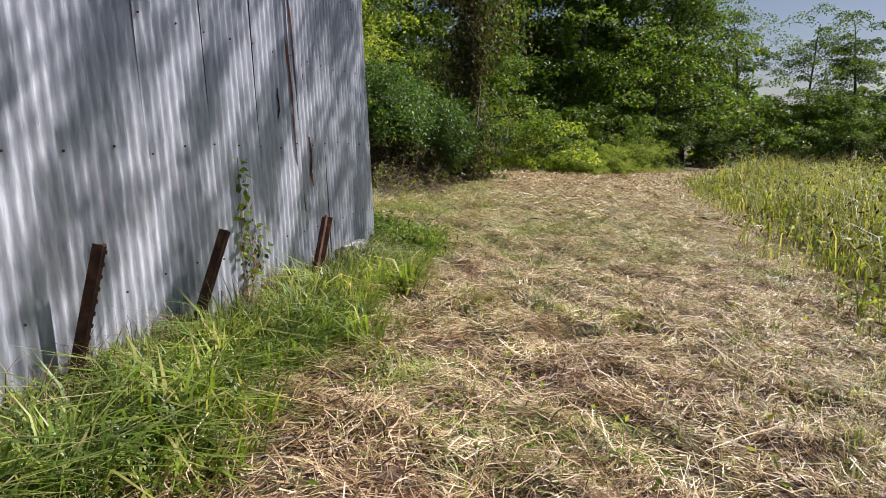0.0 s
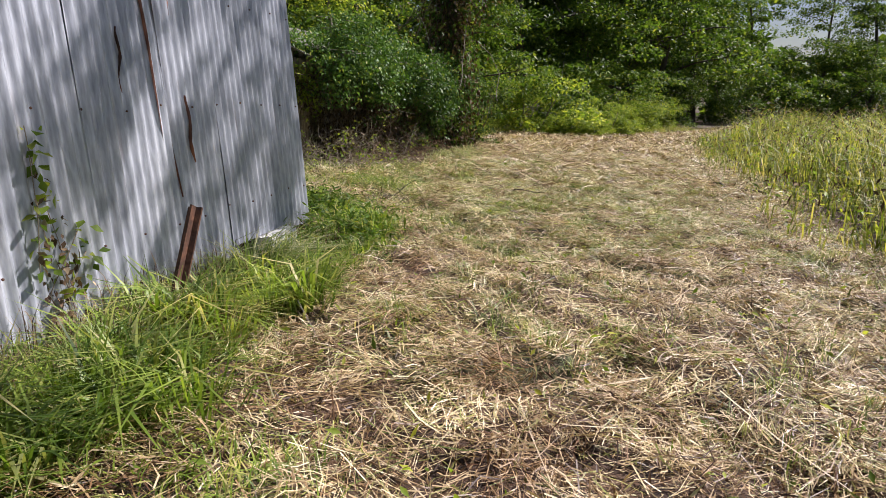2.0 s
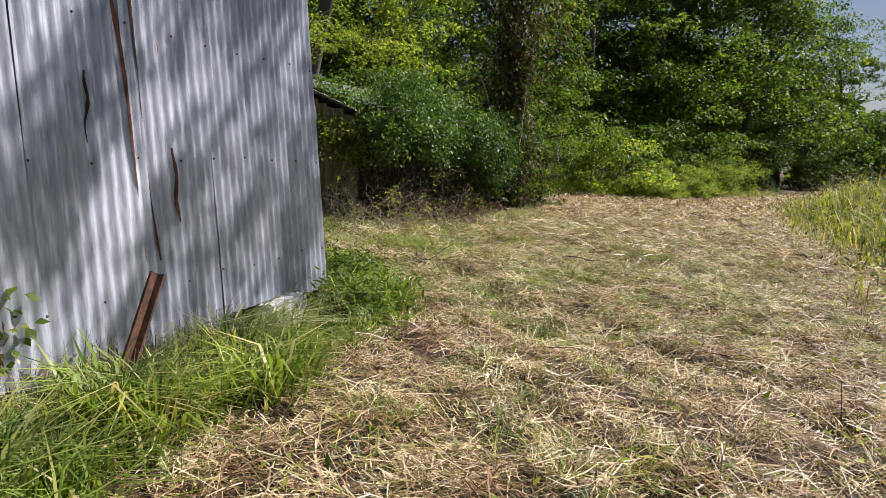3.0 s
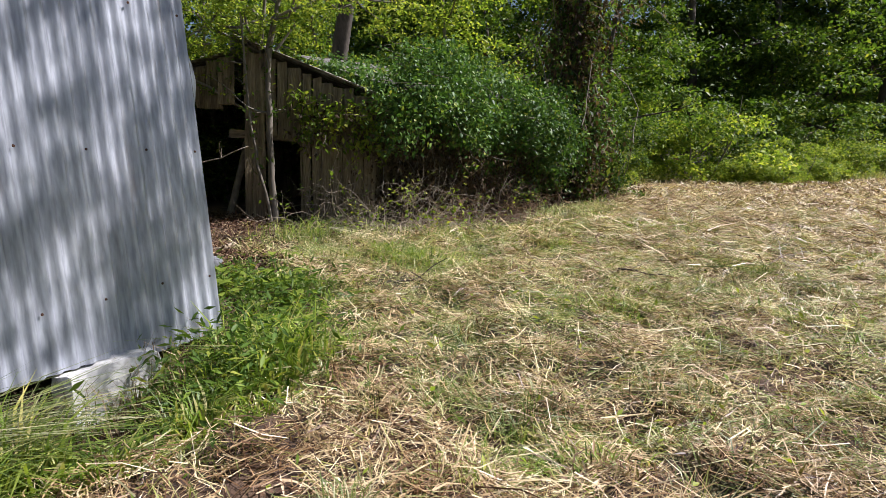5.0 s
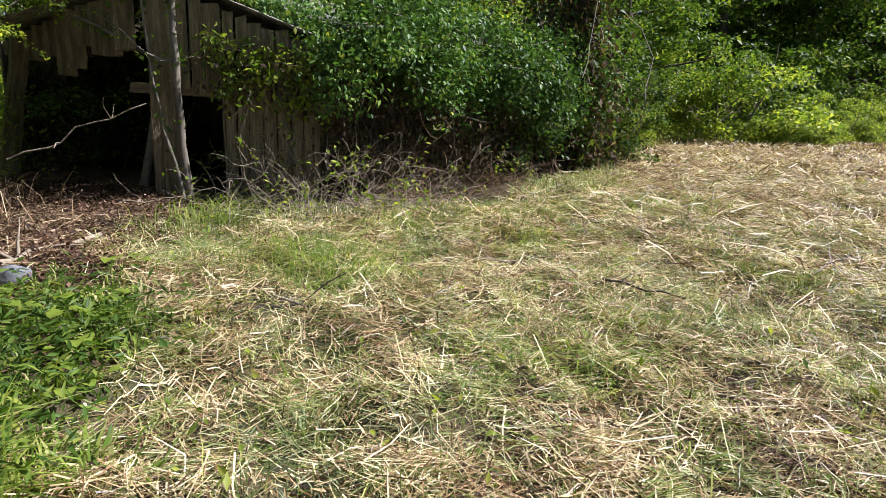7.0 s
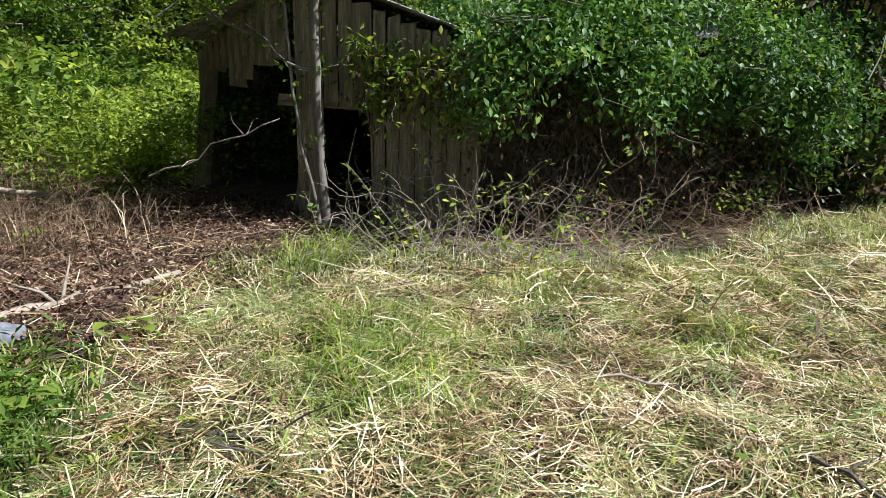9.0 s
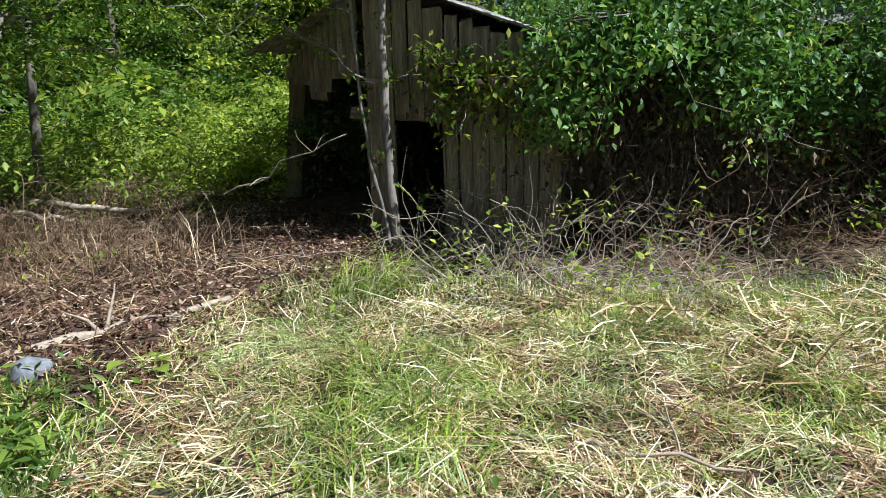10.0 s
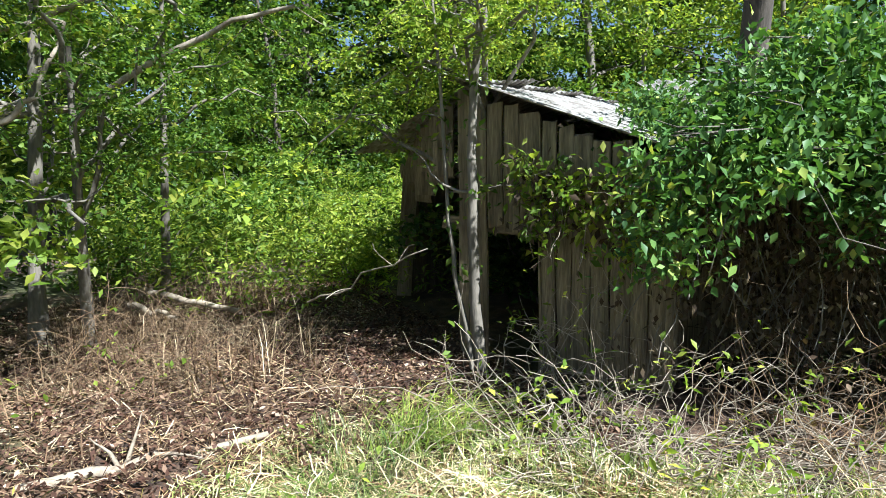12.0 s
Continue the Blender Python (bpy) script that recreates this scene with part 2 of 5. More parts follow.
def leaf_mesh(name, at, size, droop=0.3, narrow=0.5, flat=0.5):
    """Pointed folded leaves, one island each."""
    at = np.asarray(at, float)
    n = len(at)
    size = np.broadcast_to(size, (n,)) * rng.uniform(0.6, 1.3, n)
    yaw = rng.uniform(0, 2 * np.pi, n)
    pitch = rng.normal(-droop, 0.5, n)
    d = np.stack([np.cos(yaw) * np.cos(pitch), np.sin(yaw) * np.cos(pitch), np.sin(pitch)], 1)
    up = rng.normal(0, 1 - flat, (n, 3)) + np.array([0, 0, 1.0])
    s = np.cross(d, up)
    s /= np.linalg.norm(s, axis=1)[:, None] + 1e-9
    nn = np.cross(s, d)
    L, w = size[:, None], size[:, None] * narrow * 0.5
    a = at
    l = at + d * L * 0.45 + s * w + nn * w * 0.35
    t = at + d * L
    r = at + d * L * 0.45 - s * w + nn * w * 0.35
    v = np.stack([a, l, t, r], 1).reshape(-1, 3)
    k = np.arange(n)[:, None] * 4
    f = np.concatenate([k + np.array([0, 2, 1]), k + np.array([0, 3, 2])], 0)
    return mesh_np(name, v, f)


def blade_mesh(name, at, height, width, bend=0.5, lean=0.25, yaw=None):
    """Upright grass blades, two bends each."""
    at = np.asarray(at, float)
    n = len(at)
    h = np.broadcast_to(height, (n,)) * rng.uniform(0.55, 1.25, n)
    w = np.broadcast_to(width, (n,)) * rng.uniform(0.7, 1.3, n)
    yaw = rng.uniform(0, 2 * np.pi, n) if yaw is None else yaw
    d = np.stack([np.cos(yaw), np.sin(yaw), 0 * yaw], 1)
    s = np.stack([-np.sin(yaw), np.cos(yaw), 0 * yaw], 1)
    ln, bd = rng.uniform(0, lean, n), rng.uniform(0.1, bend, n)
    z = np.array([0, 0, 1.0])
    mid = at + z * (h * 0.6)[:, None] + d * (h * ln * 0.6)[:, None]
    tip = at + z * (h * (1 - 0.35 * bd))[:, None] + d * (h * (ln + bd))[:, None]
    W = (s * w[:, None]) / 2
    v = np.stack([at - W, at + W, mid - W * 0.8, mid + W * 0.8, tip], 1).reshape(-1, 3)
    k = np.arange(n)[:, None] * 5
    f = np.concatenate([k + np.array(q) for q in ((0, 1, 2), (1, 3, 2), (2, 3, 4))], 0)
    return mesh_np(name, v, f)


def straw_mesh(name, at, length, width, tilt=0.12, yaw=None):
    """Cut stalks lying about, slightly bent; yaw gives them a lie."""
    at = np.asarray(at, float)
    n = len(at)
    L = np.broadcast_to(length, (n,)) * rng.uniform(0.4, 1.4, n)
    w = np.broadcast_to(width, (n,)) * rng.uniform(0.6, 1.4, n)
    yaw = rng.uniform(0, 2 * np.pi, n) if yaw is None else yaw
    pt = rng.normal(0, tilt, n)
    d = np.stack([np.cos(yaw) * np.cos(pt), np.sin(yaw) * np.cos(pt), np.sin(pt)], 1)
    tw = rng.normal(0, 0.5, n)
    s = np.stack([-np.sin(yaw) * np.cos(tw), np.cos(yaw) * np.cos(tw), np.sin(tw)], 1)
    c = at + rng.normal(0, 1, (n, 1)) * s * L[:, None] * 0.12
    a, b = at - d * L[:, None] / 2, at + d * L[:, None] / 2
    W = s * w[:, None] / 2
    v = np.stack([a - W, a + W, c - W, c + W, b - W * 0.5, b + W * 0.5], 1).reshape(-1, 3)
    k = np.arange(n)[:, None] * 6
    f = np.concatenate([k + np.array(q) for q in ((0, 1, 3), (0, 3, 2), (2, 3, 5), (2, 5, 4))], 0)
    return mesh_np(name, v, f)


def on_ground(x, y, lift=0.0):
    return np.stack([x, y, gz(x, y) + lift], 1)


# ---- plan: borders of the mown strip ----
def wall_x(y, z=0.0):
    return 0.18 * y - 3.90 - 0.083 * z


def mown_right(y):
    return np.interp(y, [0, 6, 9.9, 14.7, 19, 25, 32, 60], [1.5, 1.9, 2.6, 4.0, 5.0, 6.4, 9.3, 25])


def mown_left(y):
    return np.interp(y, [0, 6.5, 7.7, 10.5, 11.7, 12.6, 13.6, 14.4, 16.3, 18, 20, 22.5, 26, 28.4, 30, 34, 60], [-2.6, -1.95, -1.65, -1.12, -1.1, -1.6, -3.2, -3.0, -1.3, -0.7, -0.2, 0.1, 0.6, 1.5, 4.6, 8.4, 24])


# ---- ground ----
def ground():
    xs = np.concatenate([[-400, -200, -100, -60, -40, -28, -20, -15], np.arange(-11, 9.01, 0.14), [10, 12, 15, 20, 28, 40, 60, 100, 200, 400]])
    ys = np.concatenate([[-400, -200, -100, -50, -25, -10, -4, 0, 2], np.arange(3.5, 26.01, 0.14), [27, 29, 32, 36, 42, 50, 65, 90, 150, 250, 450]])
    X, Y = np.meshgrid(xs, ys)
    Z = gz(X, Y) + rng.normal(0, 0.008, X.shape)
    v = np.stack([X, Y, Z], 2).reshape(-1, 3)
    nx, ny = len(xs), len(ys)
    i, j = np.meshgrid(np.arange(nx - 1), np.arange(ny - 1))
    a = (j * nx + i).ravel()
    me = smooth(mesh_np("ground", v, np.stack([a, a + 1, a + nx + 1, a + nx], 1)))
    me.materials.append(GROUND)
    tagged(new("ground", me), "freshly mown lot with dry cut grass and bare soil", "ground", "", "structure")


ground()


# ---- barn with corrugated sheets ----
def sheet_mesh(width, height, pitch=0.079, amp=0.0125, rows=14, sag=0.004):
    n = int(round(width / pitch * 8))
    s = np.linspace(0, width, n + 1)
    z = np.linspace(0, height, rows)
    S, Z = np.meshgrid(s, z)
    ph = rng.uniform(0, 6)
    D = amp * np.cos(2 * np.pi * S / pitch) + sag * np.sin(2.3 * Z + ph) * np.sin(3 * S + ph)
    v = np.stack([D, S, Z], 2).reshape(-1, 3)
    i, j = np.meshgrid(np.arange(n), np.arange(rows - 1))
    a = (j * (n + 1) + i).ravel()
    return smooth(mesh_np("sheet", v, np.stack([a, a + 1, a + n + 2, a + n + 1], 1)))


Y_CORNER = 11.47
SX = 1 / math.hypot(1, 0.18)


def wall_frame():
    """Frame of the barn's long wall: x out of it, y along it to the far corner, z up the leaning sheets."""
    o = G(wall_x(Y_CORNER), Y_CORNER)
    along = (G(wall_x(Y_CORNER), Y_CORNER) - G(wall_x(4.0), 4.0)).normalized()
    up = Vector((-0.083, 0, 1)).normalized()
    up = (up - along * up.dot(along)).normalized()
    out = along.cross(up)
    m = Matrix((out, along, up)).transposed().to_4x4()
    m.translation = o
    return m


WF = wall_frame()


def barn():
    b = thing("barn", WF.translation, "old barn clad in weathered galvanised corrugated sheets", "barn")
    b.matrix_world = WF
    bpy.context.view_layer.update()
    eff, pitch = 0.632, 0.079
    s = 0.0
    k = 0
    while s < 11.0:
        w = eff + pitch
        me = sheet_mesh(w, 3.3 + rng.uniform(-0.02, 0.02))
        ob = part("sheet", me, TIN, b)
        low = (0.02, 0.07, 0.0, -0.03, -0.06, -0.05, -0.02)[k % 7]
        ob.location = (0.003 * (k % 2) + rng.uniform(0, 0.003), -s - w, low)
        ob.rotation_euler = (rng.normal(0, 0.004), 0, 0)
        s += eff
        k += 1
    # end wall, back wall and roof close the barn
    for k in range(4):
        me = sheet_mesh(eff + pitch, 3.3)
        ob = part("sheet", me, TIN, b)
        ob.location, ob.rotation_euler = (-0.02 - k * eff, -0.012 + 0.003 * (k % 2), -0.05), (0, 0, radians(90))
    for k in range(4):
        me = sheet_mesh(eff + pitch, 3.3)
        ob = part("sheet", me, TIN, b)
        ob.location, ob.rotation_euler = (-0.02 - k * eff, -11.02 + 0.003 * (k % 2), -0.05), (0, 0, radians(90))
    me = sheet_mesh(11.0, 3.3)
    ob = part("back_wall", me, TIN, b)
    ob.location = (-2.6, -11.0, 0)
    for k in range(18):
        me = sheet_mesh(eff + pitch, 1.68, rows=3)
        ob = part("roof_sheet", me, ROOFTIN, b)
        ob.location, ob.rotation_euler = (0.3, -11.3 + k * eff, 3.2), (0, radians(-70), 0)
        me2 = part("roof_sheet", me, ROOFTIN, b)
        me2.location, me2.rotation_euler = (-2.88, -11.3 + k * eff, 3.2), (0, radians(70), 0)
    # bent strip at the far corner
    bm = bmesh.new()
    bmesh.ops.create_cube(bm, size=1)
    bmesh.ops.scale(bm, vec=(0.05, 0.06, 3.2), verts=bm.verts)
    ob = part("corner_post", bm, PLANK, b)
    ob.location = (-0.045, -0.05, 1.6)
    # rust streaks: thin scale on the crests of the sheets
    def streak(y0, z0, y1, z1, w):
        n = 14
        t = np.linspace(0, 1, n)
        yy = y0 + (y1 - y0) * t + 0.006 * np.sin(9 * t + y0)
        zz = z0 + (z1 - z0) * t
        ww = w * (0.35 + 0.65 * np.sin(np.pi * np.clip(t * 0.9 + 0.08, 0, 1))) * rng.uniform(0.7, 1.2, n)
        v = []
        for y, z, hw in zip(yy, zz, ww):
            for q in (-0.5, 0, 0.5):
                yl = y + q * hw
                v.append((0.0125 * np.cos(2 * np.pi * ((-yl) % eff) / pitch) + 0.009, yl, z))
        f = []
        for i in range(n - 1):
            for c in range(2):
                a = i * 3 + c
                f.append((a, a + 1, a + 4, a + 3))
        part("rust_streak", mesh_np("rust_streak", np.array(v), np.array(f)), STREAK, b, "dark red-brown rust streak")
    L = 1 / SX
    for (ya, za, yb, zb, w) in STREAKS:
        streak((ya - Y_CORNER) * L, za, (yb - Y_CORNER) * L, zb, w)
    # torn flap of the last sheet, bent round the corner
    bm = bmesh.new()
    rows = []
    for i in range(7):
        z = 1.28 + 0.045 * i
        w = 0.075 * math.sin(math.pi * (i + 0.6) / 7.2)
        rows.append([bm.verts.new((0.012 - 0.05 * q * q, 0.004 + w * q, z + 0.02 * q)) for q in (0, 0.5, 1)])
    for lo, hi in zip(rows, rows[1:]):
        for q in range(2):
            bm.faces.new((lo[q], lo[q + 1], hi[q + 1], hi[q]))
    part("flap", bm, TIN, b, "torn strip of sheet bent outwards")
    for i in range(70):
        bm = bmesh.new()
        bmesh.ops.create_uvsphere(bm, u_segments=6, v_segments=4, radius=0.007)
        row = (0.35, 1.05, 1.75, 2.4)[i % 4]
        ob = part("nail", bm, RUST, b)
        ob.location = (0.012, -0.04 - (i // 4) * 0.316 + rng.normal(0, 0.01), row + rng.normal(0, 0.012))


STREAKS = [(9.475, 2.3, 9.56, 0.52, 0.018), (9.585, 2.3, 9.655, 0.50, 0.022), (9.825, 1.12, 9.823, 0.70, 0.02), (9.28, 1.48, 9.26, 1.13, 0.012), (9.79, 1.72, 9.788, 1.58, 0.016)]
barn()


def footing():
    bm = bmesh.new()
    bmesh.ops.create_cube(bm, size=1)
    bmesh.ops.subdivide_edges(bm, edges=bm.edges, cuts=4, use_grid_fill=True)
    for v in bm.verts:
        v.co = Vector((v.co.x * 0.13, v.co.y * 0.46, v.co.z * 0.30)) + noise.noise_vector(v.co * 3) * 0.02
    me = bpy.data.meshes.new("footing_block")
    bm.to_mesh(me)
    bm.free()
    me.materials.append(CONCRETE)
    ob = new("footing_block", me)
    ob.matrix_world = WF @ Matrix.Translation((0.05, -0.74, -0.085))
    tagged(ob, "whitewashed chipped masonry block under the barn sheets", "block")


footing()


# ---- rusty posts along the barn ----
def t_post(base, top):
    base, top = G(*base), G(*top)
    axis = top - base
    low = axis.length + 0.25
    ob = thing("fence_post", base - axis.normalized() * 0.25, "short rusty steel fence post leaning beside the barn", "post", "rusty posts along the barn")
    ob.rotation_mode = "QUATERNION"
    ob.rotation_quaternion = axis.to_track_quat("Z", "Y")
    bpy.context.view_layer.update()
    bm = bmesh.new()
    SC = 1.3
    prof = [(-0.032, 0.0), (0.032, 0.0), (0.032, 0.009), (0.006, 0.011), (0.005, 0.042), (-0.005, 0.042), (-0.006, 0.011), (-0.032, 0.009)]
    ring = []
    for z in np.linspace(0, low, 7):
        ring.append([bm.verts.new((x * SC + rng.normal(0, 0.0006), y * SC, z)) for x, y in prof])
    for a, c in zip(ring, ring[1:]):
        for k in range(8):
            bm.faces.new((a[k], a[(k + 1) % 8], c[(k + 1) % 8], c[k]))
    bm.faces.new(ring[-1])
    bm.faces.new(list(reversed(ring[0])))
    part("post_body", bm, RUST, ob)
    for k in range(int((low - 0.3) / 0.055)):
        bm = bmesh.new()
        bmesh.ops.create_cube(bm, size=1)
        bmesh.ops.scale(bm, vec=(0.012, 0.008, 0.02), verts=bm.verts)
        bmesh.ops.bevel(bm, geom=bm.edges[:], offset=0.003, segments=1, affect="EDGES")
        part("stud", bm, RUST, ob).location = (0, -0.005, low - 0.03 - k * 0.055)


t_post((-2.58, 6.90, 0), (-2.49, 6.97, 0.66))
t_post((-2.40, 7.80, 0), (-2.27, 7.89, 0.60))
t_post((-1.97, 8.92, 0), (-1.95, 9.20, 0.53))


# ---- old shed ----
SH = Vector((-2.95, 16.30, 0))          # front right corner
D_L = Vector((-0.82, -0.57, 0)).normalized()   # along the front, to the left
D_B = Vector((-0.57, 0.82, 0)).normalized()    # to the back


def shed_at(u, d, z):
    p = SH + D_L * u + D_B * d
    return G(p.x, p.y, z)


def verge(u):
    return 1.60 + 0.34 * u


def board_between(name, a, b, w, thick, out, parent, material=PLANK):
    """A sawn board from a to b, with a face towards out."""
    a, b = Vector(a), Vector(b)
    up = b - a
    z = up.normalized()
    y = (out - z * out.dot(z)).normalized()
    x = y.cross(z)
    bm = bmesh.new()
    n = 5
    ring = []
    for i in range(n + 1):
        t = i / n
        c = up.length * t
        k = rng.normal(0, 0.004)
        hw = w / 2 * rng.uniform(0.95, 1.03)
        ring.append([bm.verts.new((sx * hw + k, sy * thick / 2 + rng.normal(0, 0.002), c + (rng.uniform(-0.03, 0.03) if i in (0, n) else 0))) for sx, sy in ((-1, -1), (1, -1), (1, 1), (-1, 1))])
    for p, q in zip(ring, ring[1:]):
        for k in range(4):
            bm.faces.new((p[k], p[(k + 1) % 4], q[(k + 1) % 4], q[k]))
    bm.faces.new(list(reversed(ring[0])))
    bm.faces.new(ring[-1])
    ob = part(name, bm, material, parent)
    m = Matrix((x, y, z)).transposed().to_4x4()
    m.translation = a
    ob.matrix_world = m
    return ob


def shed():
    s = thing("shed", (0, 0, 0), "collapsing weathered plank shed with a tin roof under vines", "shed")
    front = -D_B
    def planks(u0, u1, z0, z1, d=0.0, lean=0.0):
        u = u0
        while u < u1 - 0.02:
            w = min(rng.uniform(0.11, 0.19), u1 - u)
            lo, hi = z0 + rng.uniform(-0.02, 0.04), (z1(u) if callable(z1) else z1) + rng.uniform(-0.03, 0.01)
            board_between("plank", shed_at(u + w / 2, d + rng.uniform(-0.008, 0.008), lo), shed_at(u + w / 2 + lean + rng.normal(0, 0.006), d, hi), w - 0.008, 0.022, front, s)
            u += w
    planks(0.02, 0.93, -0.1, lambda u: verge(u) - 0.03)
    planks(0.93, 1.34, 1.06, lambda u: verge(u) - 0.03)
    planks(1.34, 1.60, -0.05, lambda u: verge(u) - 0.03)
    # leaning open bay beside the front: hanging boards, its post and a sheet over it
    for k in range(11):
        f = (k + 0.5) / 11
        u, d = 1.72 + 1.5 * f, 0.02 + 1.55 * f
        board_between("plank", shed_at(u, d, 1.48 - 0.1 * f - (0.25 if k in (4, 5) else 0) + rng.uniform(-0.1, 0.05)), shed_at(u, d, 2.0 - 0.5 * f), 0.185, 0.022, front, s)
    board_between("beam", shed_at(0.3, 0.06, 1.02), shed_at(1.75, 0.06, 1.08), 0.10, 0.06, front, s)
    board_between("beam", shed_at(-0.05, 0.06, 1.52), shed_at(0.3, 0.06, 1.56), 0.09, 0.07, front, s)
    board_between("post", shed_at(0.04, 0.06, -0.1), shed_at(0.0, 0.06, 1.60), 0.11, 0.10, front, s)
    board_between("post", G(-6.8, 15.78, -0.15), G(-6.28, 15.74, 1.55), 0.17, 0.12, Vector((0.9, -0.4, 0)), s)
    # back and far side, dark inside
    u = -0.1
    while u < 3.4:
        board_between("plank", shed_at(u, 3.2, -0.1), shed_at(u, 3.2, verge(min(u, 1.6)) - max(0, u - 1.6) * 0.3), 0.19, 0.02, front, s)
        u += 0.18
    d = 0.2
    while d < 3.2:
        if d > 1.7:
            board_between("plank", shed_at(3.35, d, -0.1), shed_at(3.35, d, 1.5), 0.19, 0.02, D_L, s)
        board_between("plank", shed_at(0.02, d, -0.1), shed_at(0.02, d, 1.62), 0.19, 0.02, -D_L, s)
        d += 0.18
    # roof of corrugated sheets, falling to the right
    for k in range(6):
        me = sheet_mesh(0.66, 1.98, 0.076, 0.011, 5, 0.012)
        ob = part("roof_sheet", me, ROOFTIN, s, "dull sun-bleached corrugated roof sheet")
        slope = (shed_at(3.0, 0, verge(3.0) + 0.04) - shed_at(-0.1, 0, verge(-0.1) + 0.04)).normalized()
        alongb = (shed_at(0, 1, 0) - shed_at(0, 0, 0)).normalized()
        nrm = slope.cross(alongb).normalized()
        m = Matrix((nrm, slope.cross(nrm), slope)).transposed().to_4x4()
        flip = 1 if slope.cross(nrm).dot(alongb) > 0 else -1
        m.translation = shed_at(-0.14, -0.12 + k * 0.6 + (0 if flip > 0 else 0.66), verge(-0.14) + 0.035 + 0.004 * (k % 2))
        ob.matrix_world = m
    for k in range(5):
        me = sheet_mesh(0.66, 1.95, 0.076, 0.011, 5, 0.012)
        ob = part("roof_sheet", me, ROOFTIN, s, "rusty sagging corrugated sheet over the open bay")
        a, b2 = shed_at(1.45, 0.0 + k * 0.6, 2.12), shed_at(3.4, 0.75 + k * 0.5, 1.58)
        slope = (b2 - a).normalized()
        alongb = (shed_at(0, 1, 0) - shed_at(0, 0, 0)).normalized()
        nrm = alongb.cross(slope).normalized()
        m = Matrix((nrm, slope.cross(nrm), slope)).transposed().to_4x4()
        m.translation = a
        ob.matrix_world = m
    # low wing running back beside the shed
    v = Vector((0.405, 0.914, 0)).normalized()
    side = Vector((v.y, -v.x, 0))
    for k in range(18):
        p = SH + v * (0.12 + k * 0.19) - side * 0.85
        board_between("plank", G(p.x, p.y, -0.1), G(p.x, p.y, 1.62), 0.18, 0.022, side, s)
    for k in range(5):
        me = sheet_mesh(0.7, 2.2, 0.076, 0.009, 4, 0.01)
        ob = part("roof_sheet", me, ROOFTIN, s, "dull sun-bleached corrugated roof sheet")
        p = SH + v * (0.25 + k * 0.66) + side * 0.14
        p2 = p - side * 2.2
        a, b2 = G(p.x, p.y, 1.70), G(p2.x, p2.y, 2.25)
        slope = (b2 - a).normalized()
        vv = (v - slope * v.dot(slope)).normalized()
        m = Matrix((vv.cross(slope), vv, slope)).transposed().to_4x4()
        m.translation = a
        ob.matrix_world = m


shed()


# ---- trees ----
def puff(n):
    """Places on the upper shell of a flattened cushion."""
    d = rng.normal(0, 1, (n, 3))
    d /= np.linalg.norm(d, axis=1)[:, None]
    d[:, 2] = np.abs(d[:, 2]) * 0.75 - 0.25
    return d * (rng.uniform(0.35, 1.1, n) ** 0.5)[:, None]


def tree_model(name, height, crown_r, crown_low, clumps, per, leaf, trunk_r, foliage, bark, label, category="tree", limbs=7, lean=(0, 0), group=""):
    t = thing(name, (0, 0, 0), label, category, group)
    pts = wander((0, 0, -0.25), (lean[0], lean[1], 1), height * 0.92, 9, 0.05)
    rad = np.linspace(trunk_r, trunk_r * 0.15, len(pts))
    rad[0] *= 1.5
    part("trunk", tubes("trunk", [tube_arrays(pts, rad, 9)]), bark, t)
    cen = []
    for k in range(limbs):
        f = crown_low / height + (1 - crown_low / height) * (k + 0.3) / limbs * 0.85
        i = min(int(f * 9), 8)
        a = k * 2.4 + rng.uniform(-0.4, 0.4)
        l = crown_r * rng.uniform(0.6, 1.0) * (1.15 - 0.6 * f)
        lp = wander(pts[i], (math.cos(a), math.sin(a), rng.uniform(0.15, 0.7)), l, 6, 0.14)
        r0 = rad[i] * 0.5
        items = [tube_arrays(lp, np.linspace(r0, 0.012, len(lp)), 6)]
        for q in range(3):
            j = rng.integers(2, 6)
            sp = wander(lp[j], (*rng.normal(0, 1, 2), rng.uniform(-0.1, 0.6)), l * 0.4, 4, 0.2)
            items.append(tube_arrays(sp, np.linspace(r0 * 0.35, 0.006, len(sp)), 4))
            cen += list(sp[2:])
        part("limb", tubes("limb", items), bark, t)
        cen += list(lp[2:])
    cen += list(pts[6:]) * 2 + [pts[-1]] * 3
    cen = np.array(cen)
    pick = cen[rng.integers(0, len(cen), clumps)] + rng.normal(0, crown_r * 0.2, (clumps, 3)) * np.array([1, 1, 0.8])
    pick[:, 2] = np.maximum(pick[:, 2], crown_low * 0.6)
    rads = rng.uniform(0.3, 0.85, clumps) * crown_r * 0.34
    at = np.repeat(pick, per, 0) + puff(clumps * per) * np.repeat(rads, per)[:, None]
    part("crown", leaf_mesh("crown", at, leaf, 0.35, 0.55), foliage, t)
    return t


def put(model, x, y, s=1.0, turn=0.0, first=[]):
    m = Matrix.Translation((x, y, float(gz(x, y)))) @ Matrix.Rotation(turn, 4, "Z") @ Matrix.Scale(s, 4)
    if model.name not in first:
        first.append(model.name)
        model.matrix_basis = m
        return model
    return copy_from(model, m)


def copy_from(model, m):
    keep = model.matrix_basis.copy()
    model.matrix_basis = Matrix.Identity(4)
    ob = copy_thing(model, m)
    model.matrix_basis = keep
    return ob


